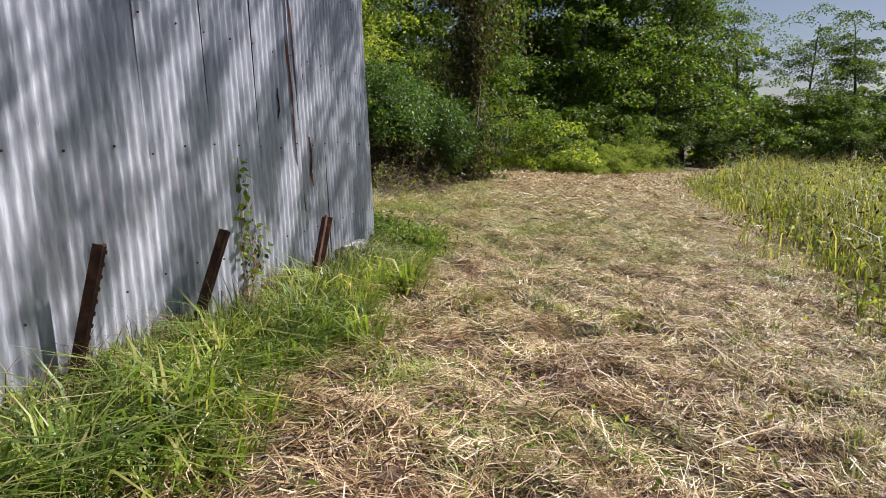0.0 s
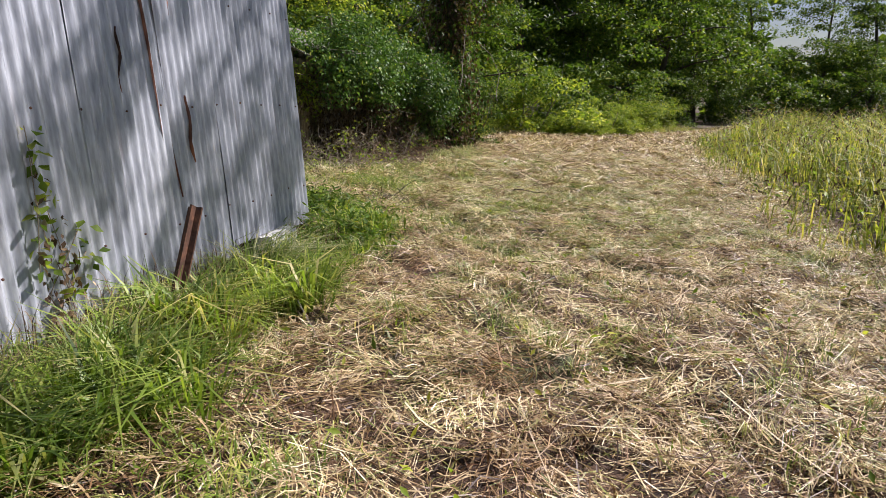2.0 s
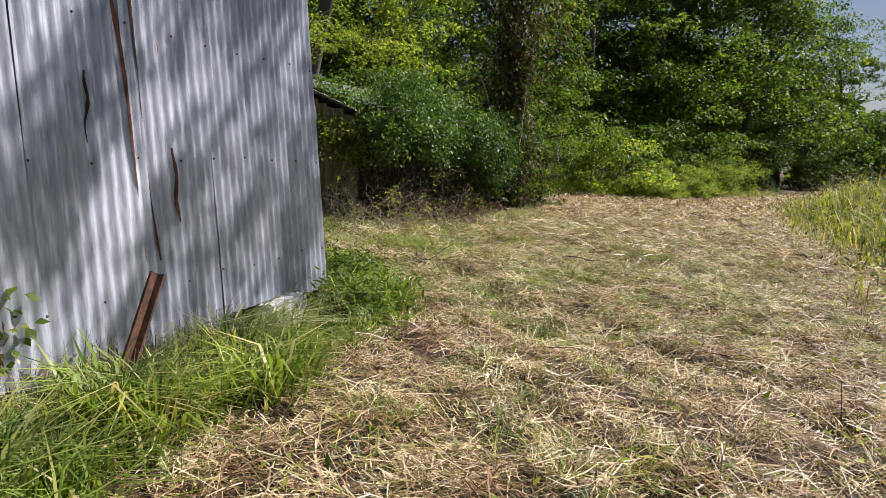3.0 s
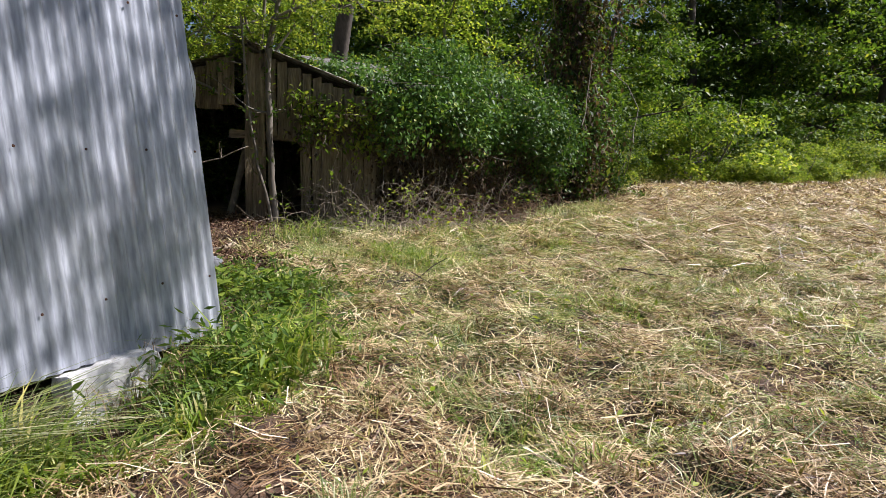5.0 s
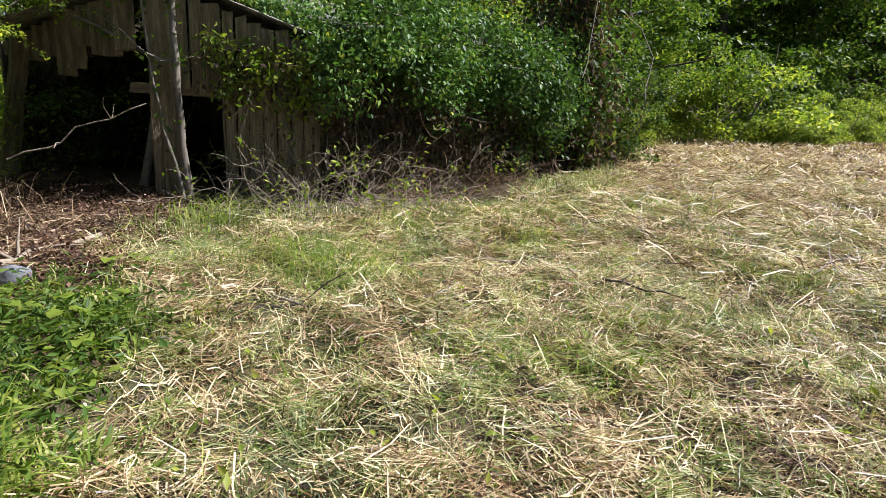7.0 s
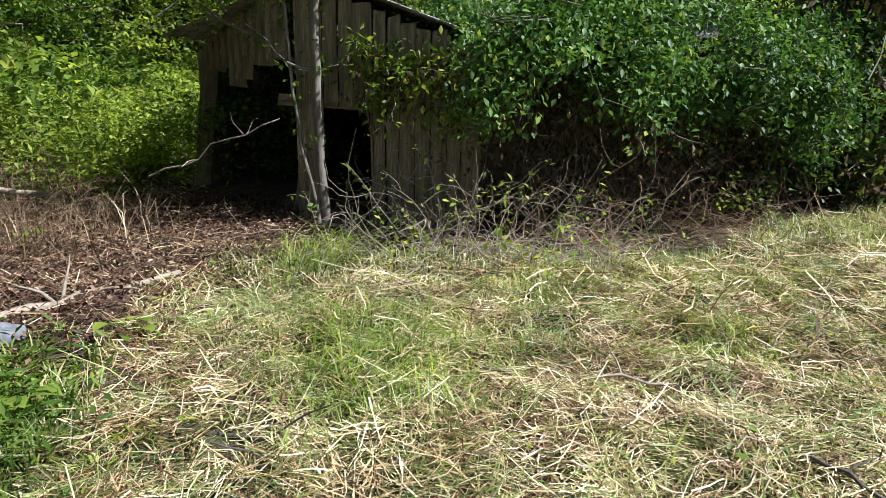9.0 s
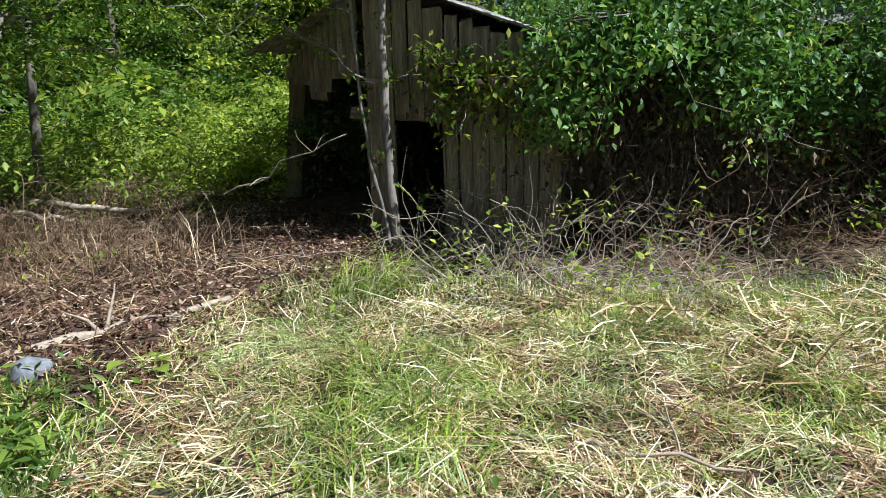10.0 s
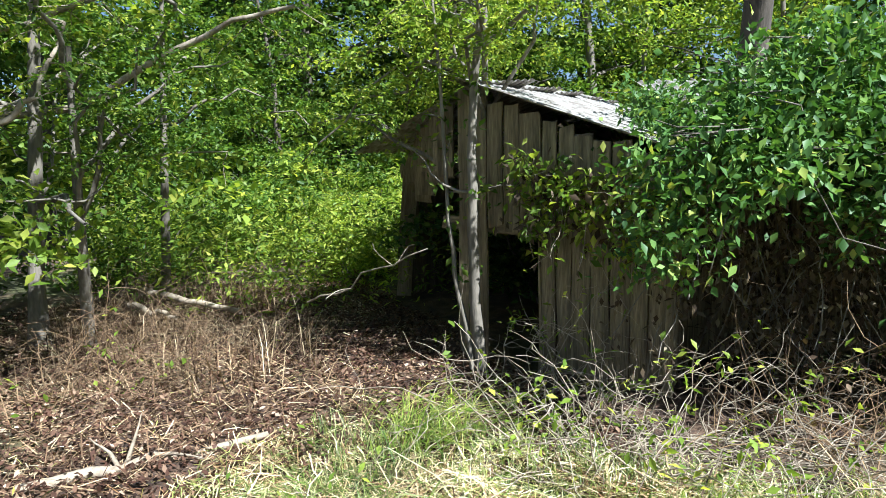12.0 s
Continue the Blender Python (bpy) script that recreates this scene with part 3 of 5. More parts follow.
oak = tree_model("tree", 12, 4.4, 1.0, 105, 205, 0.165, 0.20, LEAF_DARK, BARK_DARK, "tall broadleaf tree with a dense dark green crown", group="trees of the wood edge")
ash = tree_model("tree", 13, 4.0, 1.6, 100, 205, 0.155, 0.16, LEAF_MID, BARK, "tall slender broadleaf tree with mid-green leaves", group="trees of the wood edge", limbs=9)
elm = tree_model("tree", 9.5, 3.8, 0.5, 105, 205, 0.14, 0.13, LEAF_MID, BARK_DARK, "leafy tree branching low at the edge of the wood", group="trees of the wood edge", limbs=9)
locust = tree_model("tree", 8, 3.0, 1.6, 120, 70, 0.11, 0.08, LEAF_BRIGHT, BARK, "thin young tree with light feathery leaves", group="trees of the wood edge", limbs=8)


def bush_model(name, h, r, clumps, per, leaf, foliage, label, category="bush"):
    t = thing(name, (0, 0, 0), label, category, "bushes of the wood edge")
    items, cen = [], []
    for k in range(6):
        a = k * 2.4
        p = wander((rng.normal(0, 0.15), rng.normal(0, 0.15), -0.1), (math.cos(a) * 0.6, math.sin(a) * 0.6, 1), h * rng.uniform(0.7, 1.1), 6, 0.14)
        items.append(tube_arrays(p, np.linspace(0.02, 0.004, len(p)), 5))
        cen += list(p[1:])
    for it in items:
        part("stem", tubes("stem", [it]), BARK, t)
    cen = np.array(cen)
    pick = cen[rng.integers(0, len(cen), clumps)] + rng.normal(0, r * 0.3, (clumps, 3)) * np.array([1, 1, 0.5])
    pick[:, 2] = np.abs(pick[:, 2])
    at = np.repeat(pick, per, 0) + puff(clumps * per) * 0.34 * r * np.repeat(rng.uniform(0.6, 1.2, clumps), per)[:, None]
    at[:, 2] = np.maximum(at[:, 2], 0.02)
    part("foliage", leaf_mesh("foliage", at, leaf, 0.2, 0.5), foliage, t)
    return t


bush = bush_model("bush", 1.9, 1.2, 46, 170, 0.085, LEAF_MID, "rounded leafy green bush beside the mown track")
shrub = bush_model("bush", 1.5, 1.1, 44, 170, 0.08, LEAF_BRIGHT, "sunlit yellow-green bush beside the mown track")
darkbush = bush_model("bush", 2.4, 1.4, 46, 170, 0.1, LEAF_DARK, "dense dark green undergrowth bush")

for model, x, y, s, a in [
    (elm, -0.8, 28.0, 0.85, 1.0), (oak, -4.0, 29.0, 0.9, 2.0), (ash, -1.6, 32, 0.95, 0.5),
    (oak, 2.0, 35.5, 1.15, 1.2), (elm, 5.4, 38.5, 1.45, 2.2), (ash, 6.6, 44, 1.4, 0.9), (oak, 9.0, 43, 1.4, 3.0), (elm, 11.5, 47, 1.7, 0.4),
    (ash, 2.0, 42, 1.2, 4.0), (oak, 15, 51, 1.35, 1.9), (elm, 20, 54, 1.3, 2.7), (ash, 17, 60, 1.1, 2.2), (elm, 26, 56, 1.25, 5.0), (oak, 31, 58, 1.1, 1.1), (elm, 37, 54, 1.2, 3.3), (ash, 12, 58, 1.2, 1.5), (elm, 47, 60, 1.0, 2.1),
    (ash, -12.5, 22.5, 0.9, 1.4), (elm, -15.5, 20.5, 1.0, 0.2), (oak, -18, 15.5, 1.0, 2.9), (ash, -9.0, 27.5, 1.0, 3.9),
    (elm, -15.0, 11.0, 1.1, 1.8), (ash, -10.6, 10.6, 0.9, 5.5), (oak, -21, 21, 1.2, 0.1), (elm, -6.6, 29.5, 1.1, 2.2), (locust, -6.0, 12.2, 0.9, 0.8), (locust, -3.4, 22.0, 0.9, 2.5), (locust, -8.8, 20.6, 0.9, 1.2), (locust, -6.0, 21.4, 0.85, 3.3), (locust, -11.2, 18.6, 0.8, 0.3), (elm, -20, 9, 1.1, 0.7),
    (oak, -14, 29, 1.1, 5.1), (oak, -10.5, 33, 1.15, 0.3), (elm, -17, 25, 1.2, 1.1), (oak, -16.8, 16.6, 1.15, 2.0), (elm, -13.6, 15.6, 0.75, 4.4), (ash, -21, 16, 1.2, 1.0), (elm, -3.4, 25.5, 0.7, 3.0), (ash, -3.0, 35, 1.2, 0.4), (elm, -8.6, 24.0, 0.6, 0.9),
]:
    put(model, x, y, s, a)

for model, x, y, s, a in [
    (shrub, 1.5, 29.3, 1.75, 0), (shrub, -0.9, 22.9, 0.7, 2.6), (shrub, -0.4, 28.4, 1.6, 4), (darkbush, -1.3, 25.6, 1.2, 0.7), (bush, 3.2, 31.2, 1.5, 2), (bush, 4.4, 33.5, 1.6, 1.2), (shrub, 7.6, 36.5, 1.3, 2), (bush, -3.6, 23.0, 1.7, 5), (bush, -5.8, 24.4, 1.6, 3), (shrub, -0.5, 26.2, 0.9, 1), (shrub, -0.8, 24.3, 0.8, 2), (shrub, 4.6, 30.5, 1.0, 0.4), (shrub, 6.4, 34, 1.1, 3), (shrub, 3.0, 29.3, 0.7, 1.7),
    (darkbush, -1.9, 20.9, 0.9, 1.3), (darkbush, -1.3, 21.9, 1.0, 2.3), (shrub, 9.5, 40, 1.2, 1.9), (darkbush, 12, 45, 1.3, 0.2), (darkbush, 17, 50, 1.4, 2.2), (darkbush, 24, 53, 1.4, 1.1), (darkbush, 31, 56, 1.4, 4),
    (shrub, -8.0, 18.0, 1.1, 2), (shrub, -9.6, 16.4, 1.1, 0.9), (bush, -11.0, 14.6, 1.2, 0.1), (shrub, -8.4, 15.6, 0.8, 4), (bush, -7.6, 20.6, 1.2, 1.5), (shrub, -12.4, 18.4, 1.3, 3.1), (bush, -9.0, 12.8, 0.9, 2.1),
    (darkbush, -13.0, 13.0, 1.2, 1.4), (bush, -14.5, 16.5, 1.3, 0.6), (shrub, -10.6, 20.2, 1.3, 5.2), (darkbush, -8.0, 10.6, 1.0, 0), (bush, -6.6, 18.4, 1.0, 1.1), (darkbush, -5.0, 20.5, 1.3, 2.8), (darkbush, -5.6, 16.9, 0.9, 1.9), (darkbush, -3.4, 19.8, 1.0, 0.4), (shrub, 4.0, 28.9, 0.55, 1.0), (shrub, 5.6, 31.4, 0.7, 2.0), (darkbush, -0.2, 21.6, 0.7, 1), (darkbush, -17, 18, 1.5, 1),
]:
    put(model, x, y, s, a)


# ---- leaning tree added to cast dappled shade on the barn wall ----
def shade_tree():
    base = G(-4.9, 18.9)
    t = thing("tree", base, "added leaning tree, its unseen crown shading the barn wall", "tree", "trees of the wood edge")
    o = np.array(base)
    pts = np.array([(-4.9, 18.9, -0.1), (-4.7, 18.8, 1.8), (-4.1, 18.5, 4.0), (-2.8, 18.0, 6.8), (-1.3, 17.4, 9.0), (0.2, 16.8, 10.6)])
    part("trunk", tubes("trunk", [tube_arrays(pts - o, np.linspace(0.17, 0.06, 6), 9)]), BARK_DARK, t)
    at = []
    # unseen crown: leaf clumps set sunwards of the wall spots to be shaded
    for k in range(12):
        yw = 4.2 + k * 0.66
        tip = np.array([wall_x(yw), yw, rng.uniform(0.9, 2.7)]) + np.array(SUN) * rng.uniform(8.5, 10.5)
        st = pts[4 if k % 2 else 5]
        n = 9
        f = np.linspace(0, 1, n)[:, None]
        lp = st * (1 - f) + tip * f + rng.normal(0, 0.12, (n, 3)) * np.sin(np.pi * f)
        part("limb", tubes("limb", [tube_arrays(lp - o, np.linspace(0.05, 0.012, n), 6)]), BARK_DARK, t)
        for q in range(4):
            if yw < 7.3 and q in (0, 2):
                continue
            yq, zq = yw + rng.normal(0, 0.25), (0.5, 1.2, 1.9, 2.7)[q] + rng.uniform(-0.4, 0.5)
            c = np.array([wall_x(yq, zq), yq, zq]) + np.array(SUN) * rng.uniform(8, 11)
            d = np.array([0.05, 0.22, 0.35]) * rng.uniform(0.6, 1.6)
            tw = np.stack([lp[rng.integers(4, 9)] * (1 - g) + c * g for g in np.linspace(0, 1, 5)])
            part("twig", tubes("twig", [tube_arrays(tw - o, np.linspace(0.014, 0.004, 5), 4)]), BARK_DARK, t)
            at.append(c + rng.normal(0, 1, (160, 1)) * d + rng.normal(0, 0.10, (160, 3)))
    # looser clumps added for finer dapples near the barn corner
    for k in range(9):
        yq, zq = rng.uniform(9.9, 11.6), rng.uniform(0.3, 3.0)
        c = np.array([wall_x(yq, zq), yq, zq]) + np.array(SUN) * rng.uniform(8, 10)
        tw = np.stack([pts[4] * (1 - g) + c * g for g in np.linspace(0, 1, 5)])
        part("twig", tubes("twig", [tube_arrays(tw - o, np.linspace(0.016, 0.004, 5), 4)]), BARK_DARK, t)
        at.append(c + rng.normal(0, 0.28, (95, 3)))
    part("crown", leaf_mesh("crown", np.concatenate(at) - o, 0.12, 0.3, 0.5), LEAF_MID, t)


def creeper_snag():
    base = G(-0.75, 20.0)
    t = thing("snag", base, "broken trunk wrapped in brown and green creeper", "tree")
    o = np.array(base)
    pts = np.array([(-0.75, 20.0, -0.1), (-0.75, 19.95, 1.5), (-0.68, 20.0, 3.2), (-0.6, 20.1, 5.0)])
    part("trunk", tubes("trunk", [tube_arrays(pts - o, np.linspace(0.17, 0.08, 4), 9)]), BARK_DARK, t)
    n = 11000
    h = rng.uniform(0.1, 5.2, n)
    a = rng.uniform(0, 6.28, n)
    r = rng.gamma(2.0, 0.15, n) * (0.7 + 0.24 * h) * (0.8 + 0.4 * np.sin(h * 2.1 + a)) + 0.12
    c = np.stack([np.interp(h, pts[:, 2], pts[:, 0]) + r * np.cos(a), np.interp(h, pts[:, 2], pts[:, 1]) + r * np.sin(a), h], 1)
    part("creeper", leaf_mesh("creeper", c[:7600] - o, 0.10, 0.8, 0.5), LEAF_BROWN, t, "dry brown creeper leaves")
    part("creeper", leaf_mesh("creeper", c[7600:] - o, 0.12, 0.5, 0.5), LEAF_DARK, t, "green creeper leaves")
    for k in range(22):
        p = wander(pts[1] + rng.normal(0, 0.3, 3) + np.array([0, 0, rng.uniform(0, 2.6)]), (*rng.normal(0, 0.5, 2), -1), rng.uniform(1, 2.2), 7, 0.15)
        p[:, 2] = np.maximum(p[:, 2], gz(p[:, 0], p[:, 1]) + 0.01)
        part("hanging_stem", tubes("hanging_stem", [tube_arrays(p - o, np.full(8, 0.008), 4)]), BARK, t)


creeper_snag()
shade_tree()


# ---- vines over the shed ----
def vines():
    t = thing("vine", G(-2.3, 17.2), "thick green creeper hanging over the shed roof and side", "vine")
    v = Vector((0.405, 0.914, 0)).normalized()
    side = Vector((v.y, -v.x, 0))
    at, items = [], []
    for k in range(520):
        s = rng.uniform(-0.3, 4.6)
        p = SH + v * s + side * rng.uniform(0.0, 0.62)
        top = rng.uniform(1.35, 2.25) + 0.2 * math.sin(s * 1.7)
        low = max(0.1, top - rng.uniform(0.2, 0.85) * (0.6 + 0.26 * max(s, 0)) - (0.6 if rng.random() < 0.08 else 0))
        n = int((top - low) * 110) + 24
        z = rng.uniform(low, top, n)
        bulge = 0.35 * np.sin(np.clip((z - 0.1) / 2.0, 0, 1) * np.pi)
        lobe = 0.5 + 0.3 * np.sin(3.1 * s + 2.2 * z + 0.6) + 0.3 * np.sin(4.7 * z - 5.3 * s + 1.0)
        z = z[lobe + rng.normal(0, 0.10, n) > np.where(z > 0.95 - 0.10 * s + 0.34 * math.sin(2.9 * s + 0.8) + 0.16 * math.sin(7.3 * s), 0.24, 0.72)]
        n = len(z)
        if n < 4:
            continue
        bulge = (0.35 + 0.22 * np.sin(2.6 * s + 1)) * np.sin(np.clip((z - 0.1) / 2.0, 0, 1) * np.pi)
        q = np.stack([p.x + side.x * bulge + rng.normal(0, 0.13, n), p.y + side.y * bulge + rng.normal(0, 0.13, n), z], 1)
        at.append(np.array([G(*r) for r in q]))
        if k % 6 == 0:
            line = np.array([G(*r) for r in q[np.argsort(z)][:: max(1, n // 7)]])
            if len(line) > 2:
                items.append(tube_arrays(line, np.full(len(line), 0.004), 4))
    # on the roofs
    for k in range(120):
        u, d = rng.uniform(-0.2, 0.75), rng.uniform(0.0, 2.6)
        if u > 0.15 + 0.35 * d:
            continue
        c = shed_at(u, d, verge(u) + 0.12)
        at.append(np.array(c)[None] + rng.normal(0, 0.12, (40, 3)) * np.array([1, 1, 0.6]))
    for k in range(150):
        s, w = rng.uniform(0.0, 4.2), rng.uniform(-1.6, 0.1)
        p = SH + v * s + side * w
        at.append(np.array(G(p.x, p.y, 1.78 - 0.25 * w))[None] + rng.normal(0, 0.13, (40, 3)) * np.array([1, 1, 0.6]))
    # dead leaves and hanging stems under the green
    dry = []
    for k in range(170):
        s = rng.uniform(0.0, 4.4)
        p = SH + v * s + side * rng.uniform(-0.25, 0.22)
        w = wander(G(p.x, p.y, rng.uniform(0.7, 1.6)), (rng.normal(0, 0.25), rng.normal(0, 0.25), -1), rng.uniform(0.6, 1.5), 8, 0.2)
        w[:, 2] = np.maximum(w[:, 2], gz(w[:, 0], w[:, 1]) + 0.02)
        items.append(tube_arrays(w, np.full(9, 0.004), 4))
        dry.append(np.repeat(w, 6, 0) + rng.normal(0, 0.07, (54, 3)))
    o = np.array(t.location)
    part("dry_leaves", leaf_mesh("dry_leaves", np.concatenate(dry) - o, 0.06, 0.9, 0.5), LEAF_BROWN, t, "withered brown leaves under the green creeper")
    for v, f in items:
        part("stem", tubes("stem", [(v - o, f)]), BARK, t)
    part("foliage", leaf_mesh("foliage", np.concatenate(at) - o, 0.064, 0.6, 0.55), LEAF_VINE, t)


vines()


def front_vine():
    t = thing("vine", shed_at(0.5, -0.05, 0), "sparse creeper with brown and green leaves on the shed front", "vine")
    at, items = [], []
    for k in range(95):
        u = rng.uniform(-0.1, 1.0)
        z = rng.uniform(0.95, 1.5) - 0.25 * max(0, 0.4 - u) + 0.1 * u
        c = np.array(shed_at(u, -0.10 - rng.uniform(0, 0.12), z))
        at.append(c + rng.normal(0, 0.07, (14, 3)))
        if k % 5 == 0:
            p = wander(c, (rng.normal(0, 0.4), -0.1, -1), rng.uniform(0.2, 0.6), 6, 0.25)
            items.append(tube_arrays(p, np.full(7, 0.003), 4))
            at.append(p + rng.normal(0, 0.02, (7, 3)))
    o = np.array(t.location)
    for v, f in items:
        part("stem", tubes("stem", [(v - o, f)]), TWIG, t)
    at = np.concatenate(at) - o
    part("foliage", leaf_mesh("foliage", at[::3], 0.08, 0.6), LEAF_BRIGHT, t)
    part("foliage", leaf_mesh("foliage", at[1::3], 0.075, 0.6), LEAF_BRIGHT, t)
    part("dry_leaves", leaf_mesh("dry_leaves", at[2::5], 0.08, 0.7), LEAF_BROWN, t, "dry brown leaves")


front_vine()


# ---- saplings in front of the shed ----
def sapling(base, points, r, label, leaves=60, foliage=LEAF_MID):
    t = thing("sapling", G(*base), label, "sapling", "thin trees in front of the shed")
    inv = Matrix.Translation(t.location).inverted()
    pts = np.array([inv @ G(*p) for p in [base] + points])
    tt = np.linspace(0, 1, 14)
    tk = np.linspace(0, 1, len(pts))
    line = np.stack([np.interp(tt, tk, pts[:, c]) for c in range(3)], 1) + rng.normal(0, 0.008, (14, 3))
    line[0, 2] -= 0.15
    part("trunk", tubes("trunk", [tube_arrays(line, np.linspace(r, r * 0.4, 14), 8)]), BARK, t)
    at = []
    for k in range(6):
        i = rng.integers(4, 13)
        b = wander(line[i], (*rng.normal(0, 1, 2), rng.uniform(-0.1, 0.5)), rng.uniform(0.35, 0.9), 6, 0.2)
        part("branch", tubes("branch", [tube_arrays(b, np.linspace(r * 0.3, 0.003, 7), 5)]), BARK, t)
        at.append(np.repeat(b[3:], 5, 0) + rng.normal(0, 0.06, (20, 3)))
    at.append(line[rng.integers(3, 14, leaves)] + rng.normal(0, 0.05, (leaves, 3)))
    part("foliage", leaf_mesh("foliage", np.concatenate(at), 0.07, 0.4), foliage, t)


sapling((-3.82, 15.36, 0), [(-3.86, 15.32, 0.7), (-3.88, 15.32, 1.4), (-3.90, 15.32, 2.0), (-3.6, 15.4, 3.2), (-3.3, 15.5, 4.4)], 0.045, "crooked young tree with patchy bark and few leaves", 90)
sapling((-3.84, 15.30, 0.05), [(-3.95, 15.22, 0.6), (-4.05, 15.20, 1.2), (-4.12, 15.2, 2.1), (-4.2, 15.1, 3.4)], 0.022, "thin bent stem twisting beside the shed")


# ---- brambles, brush and logs ----
def bramble(cx, cy, rx, ry, h, n, label, green=0.4, mat=TWIG):
    t = thing("bramble", G(cx, cy), label, "bramble", "brambles round the shed")
    o = np.array(t.location)
    items, at = [], []
    for k in range(n):
        x, y = cx + rng.uniform(-rx, rx), cy + rng.uniform(-ry, ry)
        a = rng.uniform(0, 2 * np.pi)
        L = rng.uniform(0.5, 1.4) * h * 1.6
        p = wander((x, y, float(gz(x, y)) - 0.02), (math.cos(a), math.sin(a), rng.uniform(0.3, 1.6)), L, 9, 0.30, 0.13)
        p[:, 2] = np.maximum(p[:, 2], gz(p[:, 0], p[:, 1]) + 0.01)
        p -= o
        items.append(tube_arrays(p, np.linspace(0.0042, 0.0015, 10), 4))
        for q in range(2):
            j = rng.integers(3, 8)
            w = wander(p[j], (*rng.normal(0, 1, 2), rng.uniform(-0.2, 0.8)), L * 0.3, 5, 0.3)
            v0, f0 = items[-1]
            items[-1] = join_arrays([(v0, f0), tube_arrays(w, np.linspace(0.0025, 0.001, 6), 3 + 1)])
        if rng.random() < green:
            at.append(p[3:] + rng.normal(0, 0.03, (7, 3)))
            at.append(p[3:] + rng.normal(0, 0.04, (7, 3)))
    for it in items:
        part("cane", tubes("cane", [it]), mat, t)
    if at:
        part("foliage", leaf_mesh("foliage", np.concatenate(at), 0.06, 0.3), LEAF_BRIGHT, t)


bramble(-2.75, 15.35, 0.85, 0.4, 0.6, 115, "tangle of bare arching bramble canes at the shed front")
bramble(-1.85, 16.2, 0.55, 0.65, 0.5, 130, "tangle of bare arching bramble canes by the shed side", 0.3)
bramble(-2.0, 17.2, 0.55, 0.9, 0.75, 150, "brown tangle of dead vine stems under the creeper", 0.1, DEAD_STEM)
bramble(-1.2, 18.3, 0.5, 0.9, 0.45, 90, "low tangle of dry brush in the shade", 0.1, DEAD_STEM)
bramble(-0.5, 20.0, 0.7, 0.8, 0.5, 80, "low tangle of dry brush under the trees", 0.1, DEAD_STEM)
bramble(-5.3, 12.9, 1.0, 0.5, 0.5, 110, "heap of dry brown brush at the wood edge", 0.05, DEAD_STEM)
bramble(-6.6, 13.3, 1.0, 0.6, 0.6, 110, "heap of dry brown brush at the wood edge", 0.05, DEAD_STEM)


def log(name, a, b, r, label, mat=LOGWOOD, wob=0.06, side=0):
    a, b = np.array(G(*a)), np.array(G(*b))
    t = thing(name, a, label, "branch" if r < 0.03 else "log")
    n = 9
    f = np.linspace(0, 1, n)[:, None]
    p = (b - a) * f + rng.normal(0, wob * 0.3, (n, 3)) * np.sin(np.pi * f)
    part("stem", tubes("stem", [tube_arrays(p, np.linspace(r, r * 0.6, n), 8)]), mat, t)
    for k in range(side):
        i = rng.integers(2, n - 1)
        q = wander(p[i], (*rng.normal(0, 1, 2), rng.uniform(0, 0.5)), np.linalg.norm(b - a) * 0.25, 5, 0.2)
        part("side_branch", tubes("side_branch", [tube_arrays(q, np.linspace(r * 0.5, 0.003, 6), 5)]), mat, t)


log("log", (-3.15, 12.55, 0.06), (-3.30, 13.75, 0.06), 0.032, "bare pale fallen branch on the leaf litter", side=4)
log("log", (-4.1, 12.2, 0.05), (-3.85, 12.45, 0.05), 0.035, "short pale sawn log on the leaf litter")
log("log", (-6.9, 13.0, 0.30), (-5.8, 13.85, 0.22), 0.04, "long pale log on the brush heap")
log("log", (-6.4, 12.9, 0.26), (-5.9, 13.3, 0.2), 0.03, "pale log on the brush heap")
log("fallen_branch", (-1.75, 12.75, 0.03), (-0.65, 13.25, 0.03), 0.011, "dark bent fallen branch on the cut grass", BARK_DARK, 0.1, 2)
log("fallen_branch", (-2.62, 13.1, 0.05), (-2.2, 13.9, 0.04), 0.012, "long pale stick lying on the dry grass", LOGWOOD, 0.08, 1)
log("fallen_branch", (-1.05, 14.05, 0.04), (-0.35, 14.5, 0.04), 0.010, "grey weathered stick on the cut grass", LOGWOOD, 0.08, 1)
log("fallen_branch", (0.25, 14.3, 0.04), (0.75, 14.1, 0.04), 0.009, "dark thin stick on the cut grass", BARK_DARK, 0.08, 1)
log("fallen_branch", (3.3, 16.9, 0.05), (4.6, 14.2, 0.05), 0.02, "dark fallen branch on the cut grass", BARK_DARK, 0.2, 3)
log("fallen_branch", (0.95, 13.2, 0.03), (1.7, 13.1, 0.03), 0.009, "thin dark stick on the cut grass", BARK_DARK, 0.1, 1)
log("fallen_branch", (-4.85, 14.3, 0.45), (-3.95, 15.0, 0.95), 0.008, "bare pale twig reaching from the sapling", TWIG, 0.12, 3)


def stone():
    bm = bmesh.new()
    bmesh.ops.create_icosphere(bm, subdivisions=3, radius=0.11)
    for v in bm.verts:
        v.co = Vector((v.co.x, v.co.y * 0.8, v.co.z * 0.6)) + noise.noise_vector(v.co * 9) * 0.02
    me = bpy.data.meshes.new("stone")
    bm.to_mesh(me)
    bm.free()
    me.materials.append(DARKSTONE)
    ob = tagged(new("stone", smooth(me)), "grey stone among weeds and red soil", "stone")
    ob.location = Vector((-2.75, 12.62, float(gz(-2.75, 12.62)) + 0.05))


